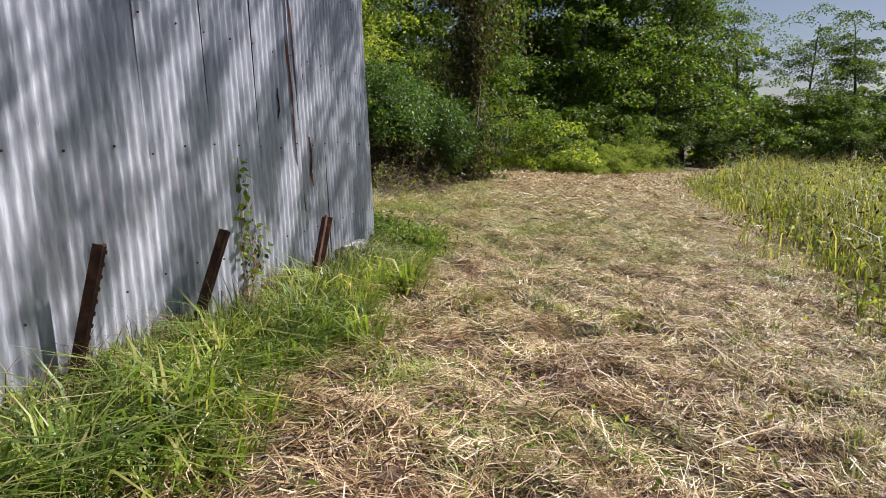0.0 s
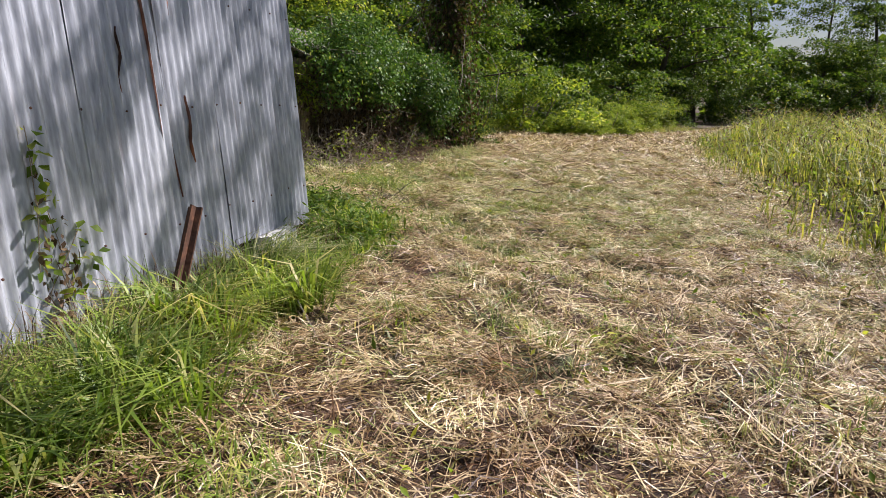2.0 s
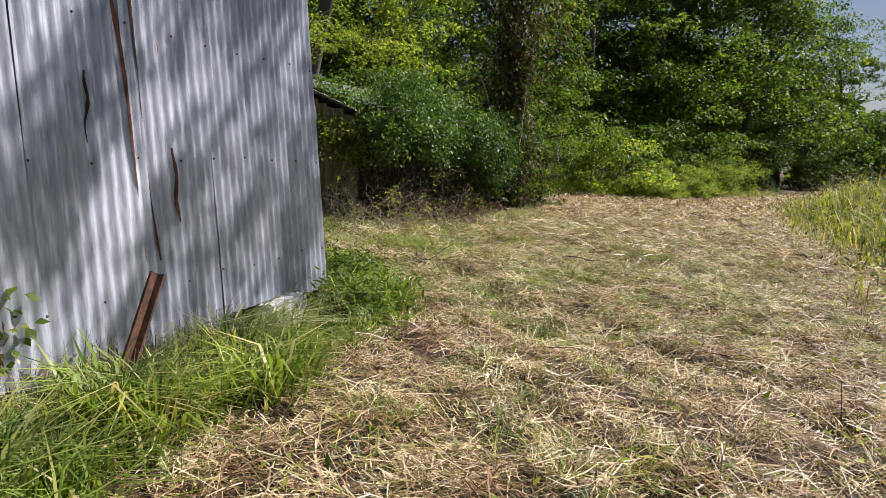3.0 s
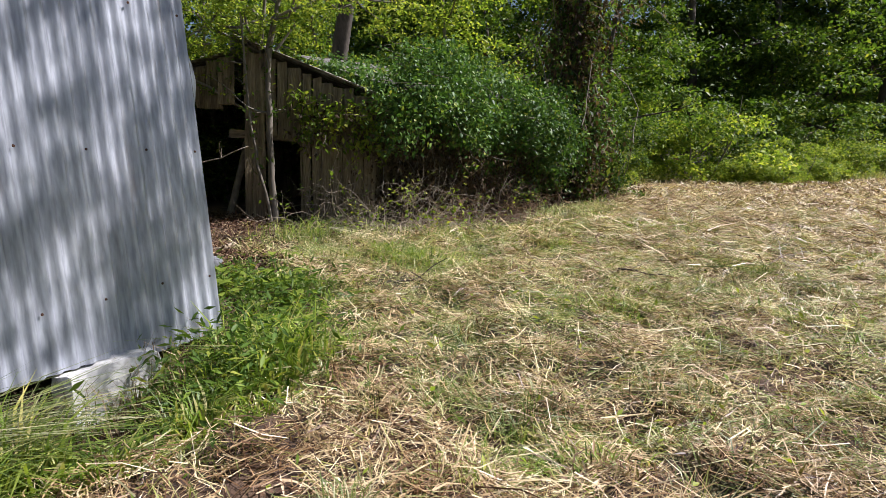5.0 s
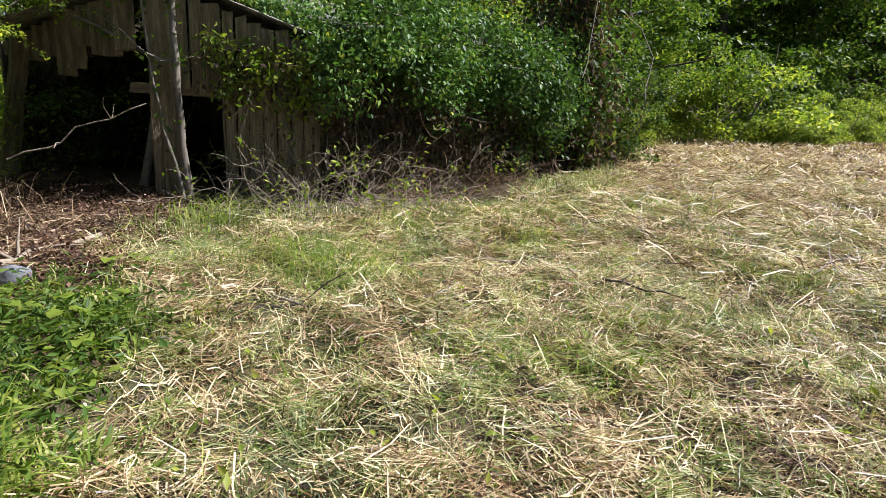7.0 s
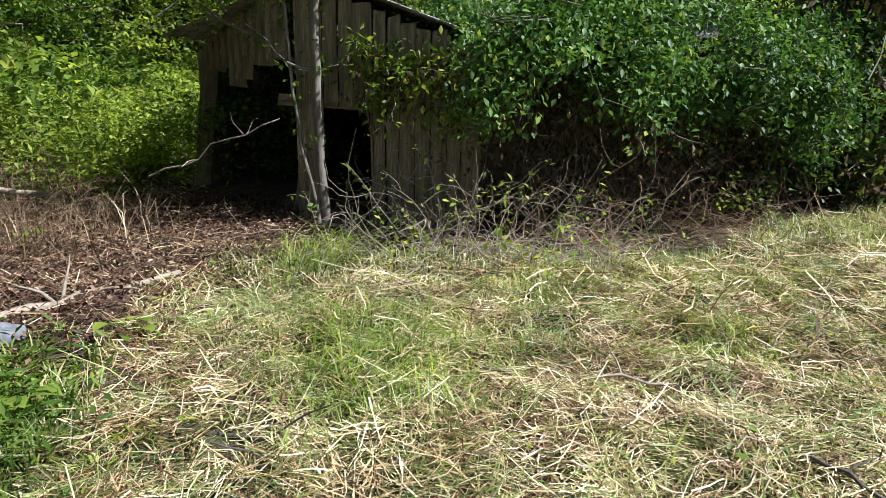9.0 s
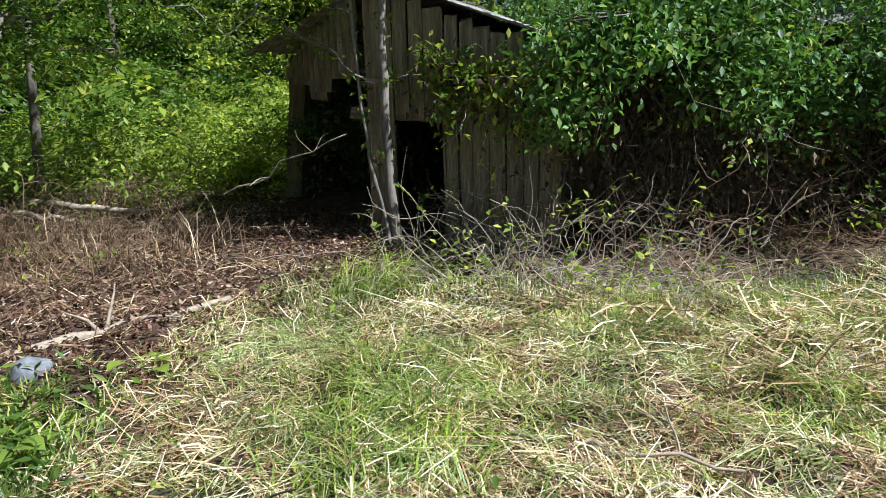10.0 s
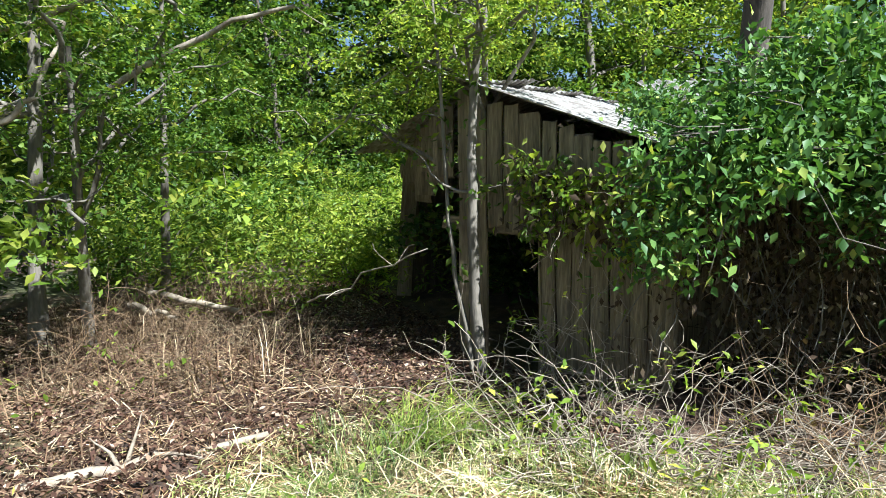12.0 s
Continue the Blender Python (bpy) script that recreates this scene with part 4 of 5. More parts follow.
stone()
b0 = thing("beam", G(-2.6, 11.9), "rusty red-brown timber beam end beside the barn corner", "beam")
bpy.context.view_layer.update()
board_between("beam_body", G(-3.6, 11.75, 0.10), G(-2.45, 12.12, 0.12), 0.12, 0.09, Vector((0.3, -1, 0)), b0, REDWOOD)


# ---- feathery sprays hanging over the shed ----
def spray_tree(name, base, tips, label, foliage=LEAF_BRIGHT, r=0.05):
    """A thin trunk whose long twigs carry rows of small paired leaflets."""
    b = np.array(G(*base))
    t = thing(name, b, label, "tree", "trees of the wood edge")
    top = np.array(G(base[0] * 0.5 + tips[0][0] * 0.5, base[1] * 0.5 + tips[0][1] * 0.5, tips[0][2] * 1.1)) - b
    trunk = np.stack([np.array([0, 0, -0.1]) * (1 - f) + top * f + np.array([0.1 * math.sin(3 * f), 0, 0]) for f in np.linspace(0, 1, 9)])
    part("trunk", tubes("trunk", [tube_arrays(trunk, np.linspace(r, r * 0.35, 9), 8)]), BARK, t)
    at = []
    for tip in tips:
        e = np.array(G(*tip)) - b
        st = trunk[rng.integers(4, 9)]
        f = np.linspace(0, 1, 9)[:, None]
        lp = st * (1 - f) + e * f + rng.normal(0, 0.05, (9, 3)) * np.sin(np.pi * f)
        lp[:, 2] += 0.18 * np.sin(np.pi * f[:, 0])
        part("limb", tubes("limb", [tube_arrays(lp, np.linspace(r * 0.4, 0.005, 9), 5)]), BARK, t)
        for q in range(20):
            sp = wander(lp[rng.integers(3, 9)], (*rng.normal(0, 1, 2), rng.uniform(-0.5, 0.2)), rng.uniform(0.25, 0.5), 10, 0.08, 0.05)
            at.append(np.repeat(sp[1:], 3, 0) + rng.normal(0, 0.018, (30, 3)))
    part("crown", leaf_mesh("crown", np.concatenate(at), 0.055, 0.15, 0.42), foliage, t)


spray_tree("tree", (-4.75, 15.7, 0), [(-3.3, 15.3, 2.5), (-4.6, 14.7, 2.1), (-2.7, 15.8, 2.45), (-5.3, 14.6, 2.4), (-4.2, 14.9, 2.6), (-5.0, 15.2, 1.9), (-3.0, 14.9, 2.9), (-4.9, 14.3, 1.55), (-5.4, 15.3, 2.9), (-4.4, 15.4, 2.9), (-3.4, 16.0, 3.0), (-4.7, 14.9, 2.6), (-5.6, 14.2, 2.0), (-2.4, 16.4, 2.7)], "thin tree with feathery leaf sprays over the shed")
spray_tree("tree", (-5.9, 12.6, 0), [(-4.3, 12.9, 2.2), (-4.6, 13.4, 2.5), (-5.2, 13.2, 1.7), (-3.9, 12.6, 2.7), (-6.6, 13.4, 2.1), (-5.3, 13.9, 2.4)], "thin tree with long pale limbs and feathery leaves", LEAF_MID, 0.06)
spray_tree("tree", (-7.6, 13.2, 0), [(-6.2, 13.6, 2.9), (-6.6, 14.4, 2.2), (-7.4, 14.2, 3.0), (-8.6, 14.0, 2.4), (-7.0, 12.6, 2.6)], "thin tree with feathery leaves at the wood edge", LEAF_MID, 0.06)


def pale_limbs():
    t = thing("tree", G(-7.2, 11.5), "old tree with long bare pale limbs reaching out", "tree", "trees of the wood edge")
    o = np.array(t.location)
    trunk = np.array([(-7.2, 11.5, 0.2), (-7.15, 11.5, 1.5), (-7.0, 11.5, 3.0), (-6.9, 11.6, 4.6), (-7.0, 11.8, 6.5)])
    part("trunk", tubes("trunk", [tube_arrays(trunk - o, np.linspace(0.14, 0.05, 5), 9)]), BARK, t)
    at = []
    for line, r in ((LIMB_A, 0.045), (LIMB_B, 0.016), (LIMB_C, 0.04), (LIMB_D, 0.035)):
        st = trunk[np.argmin(np.abs(trunk[:, 2] - line[0][2]))]
        pts = np.array([st] + list(line))
        tt = np.linspace(0, 1, 16)
        tk = np.linspace(0, 1, len(pts))
        lp = np.stack([np.interp(tt, tk, pts[:, c]) for c in range(3)], 1) + rng.normal(0, 0.012, (16, 3))
        part("limb", tubes("limb", [tube_arrays(lp - o, np.linspace(r, r * 0.35, 16), 7)]), TWIG, t)
        for q in range(9):
            sp = wander(lp[rng.integers(6, 16)], (*rng.normal(0, 1, 2), rng.uniform(-0.6, 0.3)), rng.uniform(0.3, 0.7), 10, 0.1, 0.05)
            part("twig", tubes("twig", [tube_arrays(sp - o, np.linspace(0.006, 0.002, 11), 4)]), TWIG, t)
            at.append(np.repeat(sp[3:], 4, 0) + rng.normal(0, 0.03, (32, 3)))
    part("crown", leaf_mesh("crown", np.concatenate(at) - o, 0.06, 0.2, 0.42), LEAF_BRIGHT, t)


LIMB_A = [(-6.34, 11.86, 2.28), (-5.91, 12.68, 2.35), (-5.59, 13.28, 2.68), (-5.26, 13.9, 2.98), (-4.97, 14.36, 3.05)]
LIMB_B = [(-7.05, 11.68, 2.1), (-6.48, 12.77, 1.98), (-5.93, 13.84, 1.96)]
LIMB_C = [(-5.67, 12.07, 2.87), (-5.48, 12.56, 2.96), (-5.35, 12.93, 3.14)]
LIMB_D = [(-5.1, 12.19, 2.1), (-5.12, 12.49, 2.34), (-5.32, 12.69, 2.91)]
pale_limbs()


# ---- small plants ----
def broad_weed(x, y, n, size, h):
    t = thing("weed", G(x, y), "low weed with broad pale green leaves", "weed", "broad-leaved weeds by the barn corner")
    t.location.z = float(gz(x, y))
    for k in range(n):
        a = k * 2.4 + rng.uniform(-0.3, 0.3)
        r0 = rng.uniform(0.02, 0.12)
        z0 = rng.uniform(0.3, 1.0) * h
        L = size * rng.uniform(0.7, 1.2)
        v, f = [], []
        for i, w in enumerate((0.0, 0.75, 1.0, 0.8, 0.0)):
            u = i / 4
            c = np.array([r0 + L * u, 0, z0 + 0.25 * L * math.sin(u * 2.4) - 0.2 * L * u])
            for q in (-1, 0, 1):
                v.append(c + np.array([0, q * w * L * 0.42, abs(q) * w * L * 0.10]))
        for i in range(4):
            for q in range(2):
                m = i * 3 + q
                f.append((m, m + 1, m + 4, m + 3))
        ca, sa = math.cos(a), math.sin(a)
        v = np.array(v) @ np.array([[ca, sa, 0], [-sa, ca, 0], [0, 0, 1]])
        part("leaf", smooth(mesh_np("leaf", v, np.array(f))), LEAF_BRIGHT, t)
        sp = np.stack([np.zeros(3) * (1 - g) + v[1] * g for g in np.linspace(0, 1, 4)])
        part("stalk", tubes("stalk", [tube_arrays(sp, np.full(4, 0.003), 4)]), LEAF_BRIGHT, t)


for x, y, n, size, h in [(-2.02, 12.40, 10, 0.12, 0.13), (-1.80, 12.15, 7, 0.09, 0.10), (-2.3, 12.15, 9, 0.11, 0.16), (-2.42, 13.05, 5, 0.09, 0.08), (-1.55, 11.9, 6, 0.08, 0.09), (0.21, 12.2, 6, 0.045, 0.06), (-2.75, 12.0, 9, 0.10, 0.18), (-2.15, 11.85, 7, 0.09, 0.14)]:
    broad_weed(x, y, n, size, h)


def wall_creeper():
    t = thing("vine", WF @ Vector((0.03, -2.6, 0.0)), "small dry and green vine climbing the barn sheets", "vine")
    o = np.array(t.location)
    at, at2 = [], []
    for k in range(5):
        y0 = (8.56 - Y_CORNER) / SX + rng.normal(0, 0.03)
        f = np.linspace(0, 1, 10)
        top = (0.98, 0.85, 0.6, 0.5, 0.35)[k]
        loc = [WF @ Vector((0.025 + 0.02 * math.sin(7 * g + k), y0 + (0.05 * math.sin(4 * g + k) + (0.22 * g * g if k > 2 else 0)), top * g)) for g in f]
        p = np.array(loc) - o
        part("stem", tubes("stem", [tube_arrays(p, np.full(10, 0.003), 4)]), TWIG, t)
        at.append(np.repeat(p[5:], 3, 0) + rng.normal(0, 0.025, (15, 3)))
        at2.append(np.repeat(p[1:8], 3, 0) + rng.normal(0, 0.02, (21, 3)))
    part("foliage", leaf_mesh("foliage", np.concatenate(at) + np.array([0.02, 0, 0]), 0.06, 0.5, 0.7), LEAF_BRIGHT, t)
    dl = part("dry_leaf", leaf_mesh("dry_leaf", np.concatenate(at2) + np.array([0.02, 0, 0]), 0.05, 1.0, 0.5), DEAD_STEM, t, "withered grey-brown leaves")
    tagged(dl, kind="stuff")


wall_creeper()


# ---- grass, hay and weeds ----
def stuff(name, me, mat, label, category):
    me.materials.append(mat)
    tagged(new(name, me), label, category, "", "stuff")


def scatter(n, x0, x1, y0, y1):
    return rng.uniform(x0, x1, n), rng.uniform(y0, y1, n)


def patchy(x, y, f=1.0, seed=0.0):
    """A slow field between 0 and 1 for patches."""
    return 0.5 + 0.25 * np.sin(1.7 * f * x + 0.8 * f * y + seed) + 0.25 * np.sin(1.1 * f * y - 1.9 * f * x + 2.1 + seed * 2)


# cut stalks over the mown strip, thickest along the walk
def mown_points(n, thin, seed):
    x, y = scatter(n, -4.6, 7.0, 4.0, 24.0)
    keep = (x > mown_left(y) - 0.25) & (x < mown_right(y) + 0.4)
    dist = np.hypot(x - 0.2, np.maximum(y - 12, 0) * 0.6)
    keep &= rng.random(n) < np.clip(1.25 - dist / 9, 0.25, 1) * np.clip(thin + 1.6 * patchy(x, y, 4.2, seed) ** 1.7, 0.1, 1)
    return x[keep], y[keep]


x, y = mown_points(300000, 0.05, 0.7)
p = on_ground(x, y, 0.004)
p[:, 2] += rng.gamma(1.3, 0.014, len(x)) * (0.3 + 1.5 * patchy(x, y, 4.2, 0.7))
stuff("cut_hay", straw_mesh("cut_hay", p, 0.06 + rng.gamma(1.6, 0.055, len(x)), 0.0042, 0.34), HAY, "dry cut stalks strewn over the mown ground", "hay")
x, y = mown_points(300000, 0.1, 2.0)
q = on_ground(x, y, 0.004)
q[:, 2] += rng.gamma(1.2, 0.006, len(x))
stuff("chaff", leaf_mesh("chaff", q, 0.07, 0.0, 0.13, 0.6), HAY, "short bits of chaff and dry leaf on the soil", "hay")


def wads(n, y0, y1, per, size, width, x0=-4.0, x1=6.5):
    """Wads of raked hay: stalks with one lie heaped into a low dome."""
    cx, cy = scatter(n, x0, x1, y0, y1)
    keep = (cx > mown_left(cy) - 0.05) & (cx < mown_right(cy) + 0.3)
    cx, cy = cx[keep], cy[keep]
    m = len(cx)
    r, lie = size * rng.uniform(0.5, 1.4, m), rng.normal(0.3, 1.0, m)
    k = np.repeat(np.arange(m), per)
    d = rng.normal(0, 0.55, (len(k), 2))
    px, py = cx[k] + d[:, 0] * r[k], cy[k] + d[:, 1] * r[k]
    p = on_ground(px, py, 0.008)
    p[:, 2] += rng.random(len(k)) ** 0.7 * (0.45 * r * rng.uniform(0.2, 1.3, m))[k] * np.exp(-(d ** 2).sum(1))
    return straw_mesh("wad", p, r[k] * rng.uniform(0.4, 1.25, len(k)), width * rng.uniform(0.6, 1.4, len(k)), 0.28, lie[k] + rng.normal(0, 0.45, len(k)))


stuff("hay_wads", wads(5600, 4.2, 15.5, 44, 0.16, 0.0036), HAY, "matted wads of raked dry hay", "hay")
stuff("green_wads", wads(1000, 10.9, 17.0, 44, 0.15, 0.0036, -3.2, 2.6), HAY_GREEN, "matted wads of half-dry green cut grass", "hay")
stuff("far_hay_wads", wads(2900, 15.0, 26.0, 34, 0.27, 0.0065, -3.0, 7.0), HAY, "matted wads of raked dry hay further along", "hay")
x, y = mown_points(150000, 0.3, 4.1)
keep = rng.random(len(x)) < np.clip((y - 10.5) / 3.5, 0.12, 1) * patchy(x, y, 1.5, 1.1)
x, y = x[keep], y[keep]
p = on_ground(x, y, 0.02)
p[:, 2] += rng.gamma(1.3, 0.014, len(x))
stuff("green_hay", straw_mesh("green_hay", p, 0.08 + rng.gamma(1.6, 0.08, len(x)), 0.0042, 0.3), HAY_GREEN, "freshly cut green stalks lying on the hay", "hay")
y = rng.uniform(21.0, 46.0, 42000)
f = rng.random(len(y))
x = mown_left(y) + f * (mown_right(y) - mown_left(y))
stuff("far_hay", straw_mesh("far_hay", on_ground(x, y, 0.03), 0.3, 0.02, 0.35), HAY, "dry cut stalks on the far end of the track", "hay")

# stubble and green tufts coming through the hay
c = np.stack(mown_points(11000, 0.0, 3.3), 1)
c = c[rng.random(len(c)) < np.clip((patchy(c[:, 0], c[:, 1], 1.0) - 0.3) * 1.6 + np.clip((c[:, 1] - 12.5) / 8, 0, 0.35), 0.05, 1)]
k = np.repeat(np.arange(len(c)), 26)
off = rng.normal(0, 0.055, (len(k), 2))
x, y = c[k, 0] + off[:, 0], c[k, 1] + off[:, 1]
stuff("short_grass", blade_mesh("short_grass", on_ground(x, y), np.repeat(rng.uniform(0.05, 0.13, len(c)), 26), 0.0045, 1.4, 0.7, np.arctan2(off[:, 1], off[:, 0])), HAY_GREEN, "short yellow-green tufts growing through the hay", "grass")

# lush patches the mower left in the hay
patches = [(-1.62, 13.8, 0.38, 0.20), (-1.2, 13.55, 0.25, 0.16), (-1.5, 15.25, 0.25, 0.22), (-3.0, 14.55, 0.24, 0.34), (0.6, 17.6, 0.5, 0.16), (-0.57, 6.9, 0.3, 0.12), (-1.2, 7.5, 0.25, 0.10),
           (-0.8, 9.1, 0.22, 0.10), (-0.1, 13.0, 0.25, 0.11), (0.45, 13.6, 0.3, 0.12), (0.33, 12.9, 0.25, 0.12), (-0.4, 15.3, 0.35, 0.15), (-1.5, 14.1, 0.4, 0.14), (0.2, 10.7, 0.2, 0.10), (0.34, 9.0, 0.25, 0.09), (-1.0, 16.2, 0.4, 0.2), (-0.3, 18.4, 0.45, 0.18), (1.4, 15.2, 0.3, 0.1)]
gx, gy, gh, gw = [], [], [], []
for px, py, r, h in patches:
    m = int(1200 * r)
    gx.append(px + rng.normal(0, r * 0.8, m))
    gy.append(py + rng.normal(0, r * 0.7, m))
    gh.append(np.full(m, h * 0.75))
    gw.append(rng.normal(rng.uniform(0, 6), 1.1, m))
gx, gy = np.concatenate(gx), np.concatenate(gy)
stuff("green_patches", blade_mesh("green_patches", on_ground(gx, gy), np.concatenate(gh), 0.0065, 1.9, 1.9, np.concatenate(gw)), GRASS_GREEN, "patches of lush green grass left between the hay", "grass")
x, y = mown_points(9000, 0.1, 5.2)
q = on_ground(x, y, 0.03)
q[:, 2] += rng.uniform(0, 0.06, len(x))
stuff("small_weeds", leaf_mesh("small_weeds", q, 0.05, -0.1, 0.4), LEAF_BRIGHT, "small green weed leaves among the hay", "weeds")

# green strip along the barn: tussocks of long blades
n = 1250
y = rng.uniform(4.0, 12.9, n)
xl = np.where(y < Y_CORNER, wall_x(np.minimum(y, Y_CORNER)) + 0.05, -2.9)
x = xl + rng.random(n) * (mown_left(y) - 0.03 + 0.3 * (patchy(y, y * 0.3, 2.6) - 0.5) + np.abs(rng.normal(0, 0.08, n)) - xl)
keep = (rng.random(n) < np.where(y < 11.6, 1.0, 0.6)) & ~((np.abs(y - 10.42) < 0.33) & (x < -1.35))
x, y = x[keep], y[keep]
k = np.repeat(np.arange(len(x)), 30)
off = rng.normal(0, 0.045, (len(k), 2))
gx, gy = x[k] + off[:, 0], y[k] + off[:, 1]
gx = np.where(gy < Y_CORNER, np.maximum(gx, wall_x(gy) + 0.03), gx)
hh = ((0.05 + 0.30 * rng.random(len(x)) ** 2.0) * np.where(y > 11.3, 0.6, 1.0) * np.where(x < wall_x(y) + 0.38, 0.5, 1.0) * np.where(np.abs(y - 10.4) < 0.5, 0.55, 1.0))[k]
stuff("long_grass", blade_mesh("long_grass", on_ground(gx, gy), hh, rng.uniform(0.006, 0.017, len(x))[k], 1.3, 0.8, np.arctan2(off[:, 1], off[:, 0]) + rng.normal(0, 0.5, len(k))), GRASS_GREEN, "long green grass left along the barn wall", "grass")
y = rng.uniform(4.0, 11.2, 2600)
x = wall_x(y) + rng.uniform(0.03, 0.6, len(y))
stuff("dry_stems", blade_mesh("dry_stems", on_ground(x, y), 0.26, 0.004, 0.9, 0.5), DEAD_STEM, "dry seed stems among the long grass", "grass")

# leafy weeds by the barn corner
n = 3600
c = np.array([(-1.42, 10.95, 0.26), (-1.38, 11.2, 0.20), (-1.35, 10.75, 0.14), (-1.9, 12.2, 0.12), (-2.3, 12.3, 0.13), (-1.7, 11.7, 0.12)])
k = rng.integers(0, len(c), n)
x, y = c[k, 0] + rng.normal(0, 0.2, n), c[k, 1] + rng.normal(0, 0.25, n)
x = np.maximum(x, np.where(y < Y_CORNER, wall_x(y) + 0.05, -9))
q = on_ground(x, y)
q[:, 2] += rng.uniform(0, 1, n) * c[k, 2] * 1.2
stuff("weeds", leaf_mesh("weeds", q, 0.07, 0.1, 0.25), LEAF_MID, "leafy green weeds at the barn corner", "weeds")

# tall grass of the field
x, y = scatter(150000, 1.5, 34.0, 3.0, 52.0)
edge = mown_right(y)
near = x - edge + 0.7 * (patchy(x, y, 1.6, 2.0) - 0.5) + rng.normal(0, 0.3, len(x))
keep = (near > 0) & (rng.random(len(x)) < np.clip(1.3 - np.hypot(x - 3, y - 12) / 34, 0.25, 1))
x, y, near = x[keep], y[keep], near[keep]
h = np.clip(0.25 + 0.5 * near, 0.18, 1.2) * rng.uniform(0.45, 1.15, len(x)) * (0.65 + 0.6 * patchy(x, y, 0.8, 1.0))
stuff("tall_grass", blade_mesh("tall_grass", on_ground(x, y), h, 0.018, 1.3, 0.6), GRASS_FIELD, "tall yellow-green grass and weeds of the field", "grass")
kk = rng.integers(0, len(x), 42000)
q = on_ground(x[kk], y[kk])
q[:, 2] += h[kk] * rng.uniform(0.3, 1.0, len(kk))
q[:, :2] += rng.normal(0, 0.06, (len(kk), 2))
stuff("field_weeds", leaf_mesh("field_weeds", q, 0.10, 0.1, 0.4), LEAF_BRIGHT, "leafy weeds among the tall field grass", "weeds")

kk = rng.integers(0, len(x), 26000)
q = on_ground(x[kk], y[kk])
q[:, 2] += h[kk] * rng.uniform(0.75, 1.1, len(kk))
q[:, :2] += rng.normal(0, 0.08, (len(kk), 2))
stuff("seed_heads", leaf_mesh("seed_heads", q, 0.09, -0.6, 0.3), DEAD_STEM, "dry brown seed heads over the field grass", "grass")

# weeds along the wood edge and behind the shed
x, y = scatter(60000, -14.0, -4.6, 11.5, 22.0)
keep = (np.hypot((x + 9.5) / 4.5, (y - 16.3) / 4.2) < 1) & ~((x > -6.0) & (y > 14.4) & (y < 19))
x, y = x[keep], y[keep]
q = on_ground(x, y)
q[:, 2] += rng.uniform(0, 1, len(x)) ** 0.8 * (0.75 + 0.5 * patchy(x, y, 1.3))
stuff("undergrowth", leaf_mesh("undergrowth", q, 0.085, 0.1, 0.35), LEAF_BRIGHT, "sunlit waist-high green undergrowth in the wood", "weeds")
x, y = scatter(30000, -2.0, 12.0, 21.0, 40.0)
left = mown_left(y)
keep = (x < left) & (x > left - 2.5)
x, y = x[keep], y[keep]
stuff("edge_grass", blade_mesh("edge_grass", on_ground(x, y), 0.12 + 0.35 * patchy(x, y, 2.2), 0.008, 1.4, 0.8), GRASS_FIELD, "rough grass along the wood edge", "grass")

# leaf litter and dead stems left of the shed
x, y = scatter(42000, -8.0, -2.3, 11.6, 15.6)
keep = x < mown_left(y) + 0.3
x, y = x[keep], y[keep]
q = on_ground(x, y, 0.012)
q[:, 2] += rng.gamma(1.2, 0.012, len(x))
stuff("leaf_litter", leaf_mesh("leaf_litter", q, 0.042, 0.0, 0.5, 0.7), LITTER, "brown fallen leaves on bare soil", "leaf litter")
x, y = scatter(6500, -8.0, -2.9, 11.8, 14.4)
keep = x < mown_left(y) - 0.4
x, y = x[keep], y[keep]
p = on_ground(x, y, 0.02)
stuff("dead_stems", straw_mesh("dead_stems", p, 0.3, 0.006, 0.3), DEAD_STEM, "dead brown stems on the ground", "brush")
x, y = scatter(6000, -7.0, -2.3, 11.7, 15.2)
keep = (x < mown_left(y) + 0.2) & (rng.random(len(x)) < 0.25 + 0.75 * (x + 7) / 4.4 * patchy(x, y, 2.2))
x, y = x[keep], y[keep]
stuff("scattered_straw", straw_mesh("scattered_straw", on_ground(x, y, 0.025), 0.17, 0.004, 0.25), HAY, "thin scattered straw over the leaf litter", "hay")
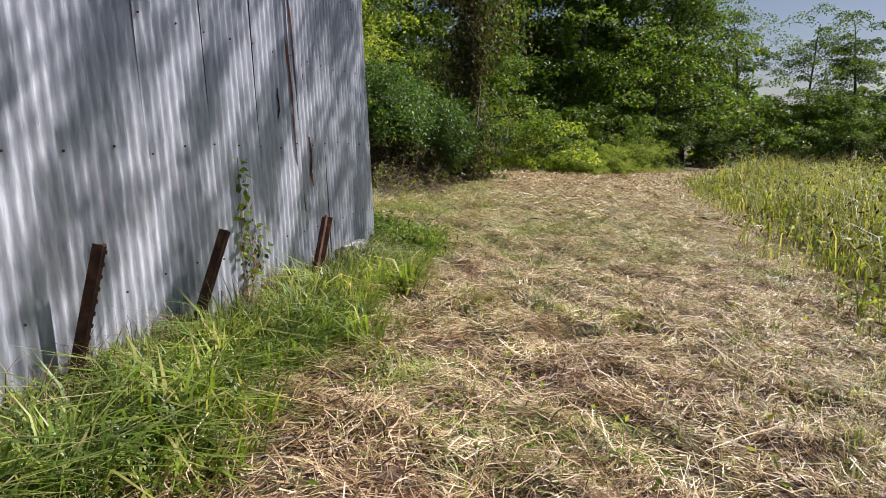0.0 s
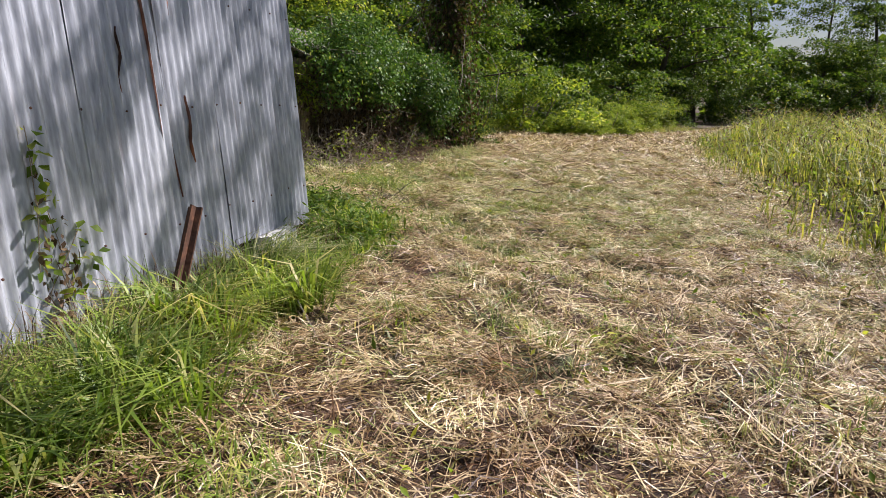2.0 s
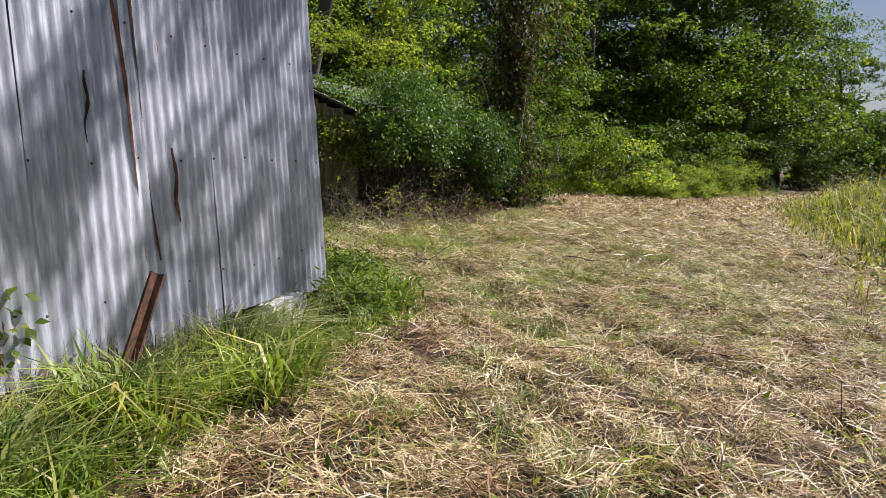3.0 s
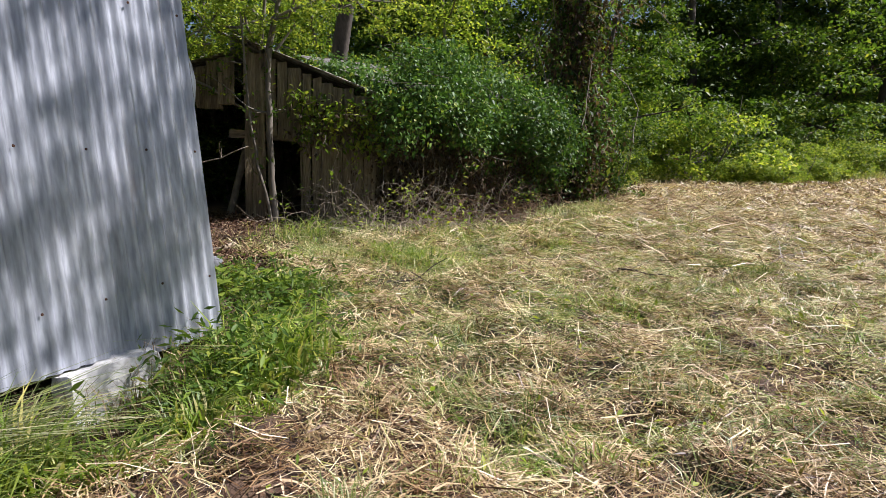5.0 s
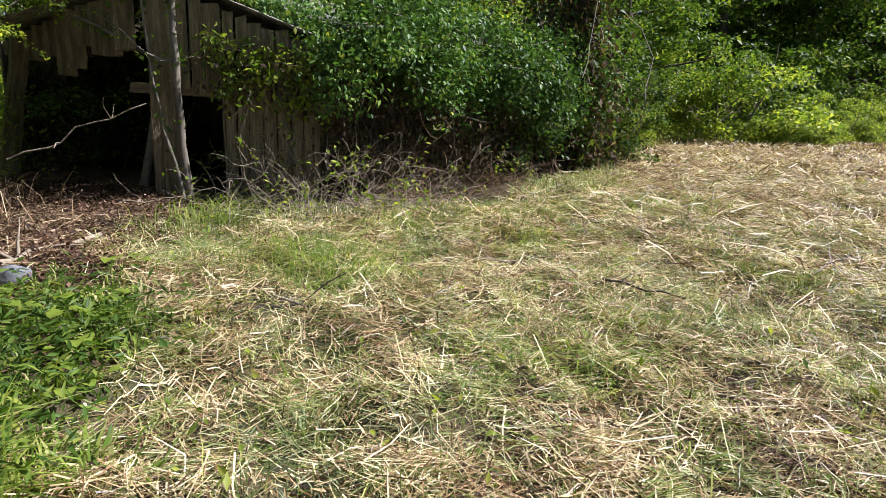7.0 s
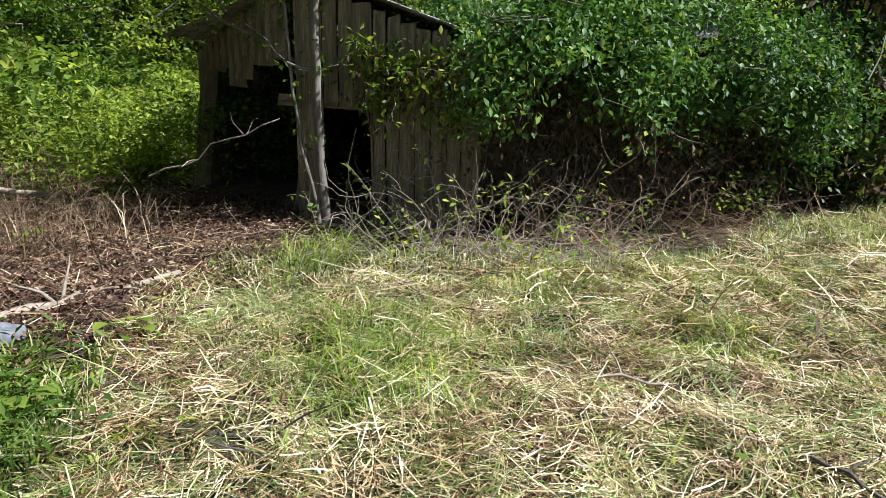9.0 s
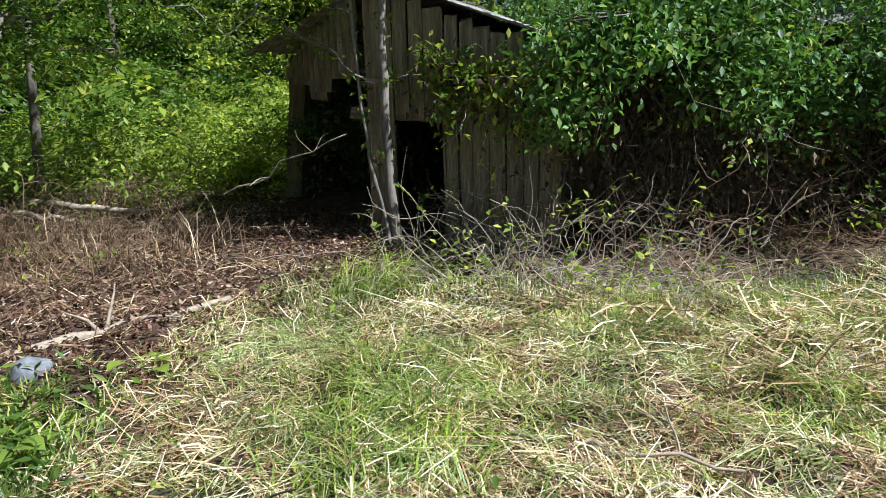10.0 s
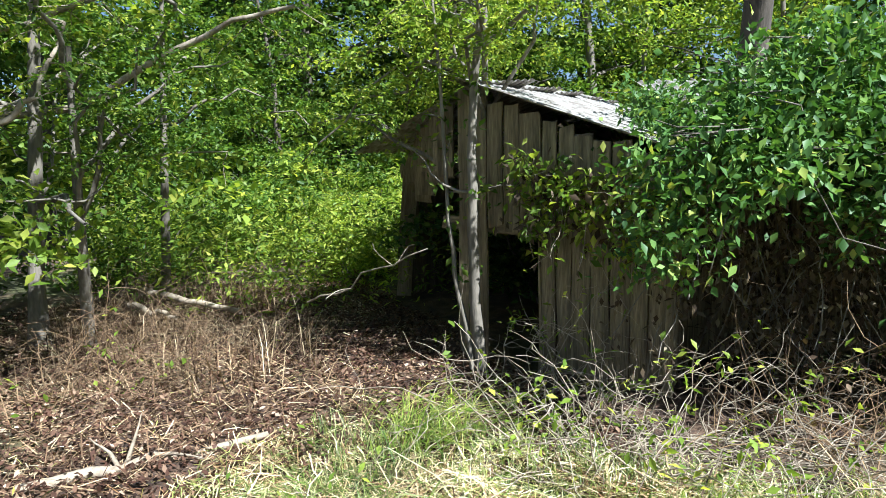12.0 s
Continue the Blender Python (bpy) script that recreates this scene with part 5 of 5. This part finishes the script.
x, y = scatter(3800, -7.6, -4.1, 12.3, 14.3)
keep = rng.random(len(x)) < np.clip((-3.9 - x) / 1.5, 0, 1) * np.clip(patchy(x, y, 2.4, 0.4) + 0.2, 0, 1)
x, y = x[keep], y[keep]
stuff("dead_brush", blade_mesh("dead_brush", on_ground(x, y), 0.15 + 0.36 * patchy(x, y, 1.6, 2.0), 0.006, 1.6, 1.5), DEAD_STEM, "standing dry brown brush at the wood edge", "brush")
# grass bank in front of the brambles
x, y = scatter(14000, -3.6, 0.6, 14.0, 20.0)
edge = mown_left(y)
keep = np.abs(x - edge - 0.05) < 0.35
x, y = x[keep], y[keep]
stuff("bank_grass", blade_mesh("bank_grass", on_ground(x, y), 0.17, 0.006, 1.2, 0.6), HAY_GREEN, "ragged grass along the shaded bank", "grass")

# distant woods closing the view
a = rng.uniform(-1.9, 1.75, 34000)
r = rng.uniform(62, 84, len(a))
x, y = 2 + r * np.sin(a), 6 + r * np.cos(a)
top = 8.5 + 2.2 * np.sin(9 * a) + 1.5 * np.sin(23 * a + 1)
q = np.stack([x, y, gz(x, y) + rng.random(len(a)) ** 0.8 * top], 1)
stuff("far_woods", leaf_mesh("far_woods", q, 1.1, 0.3, 0.7), LEAF_MID, "distant green woods beyond the field", "woods")

# dead grass heaped at the last post, and bent reeds by the block
n = 420
x, y = -1.72 + rng.normal(0, 0.14, n), 8.78 + rng.normal(0, 0.18, n)
p = on_ground(x, y, 0.03)
p[:, 2] += rng.uniform(0, 0.12, n) * np.exp(-((x + 1.72) ** 2 + (y - 8.78) ** 2) / 0.05)
stuff("dead_grass", straw_mesh("dead_grass", p, 0.2, 0.006, 0.5), DEAD_STEM, "brown dead grass heaped at a leaning post", "grass")
n = 260
x, y = -1.72 + rng.normal(0, 0.10, n), 9.75 + rng.normal(0, 0.22, n)
stuff("bent_reeds", blade_mesh("bent_reeds", on_ground(x, y), 0.34, 0.010, 1.6, 0.9, rng.normal(0.9, 0.5, n)), HAY_GREEN, "yellowing bent reeds beside the masonry block", "grass")
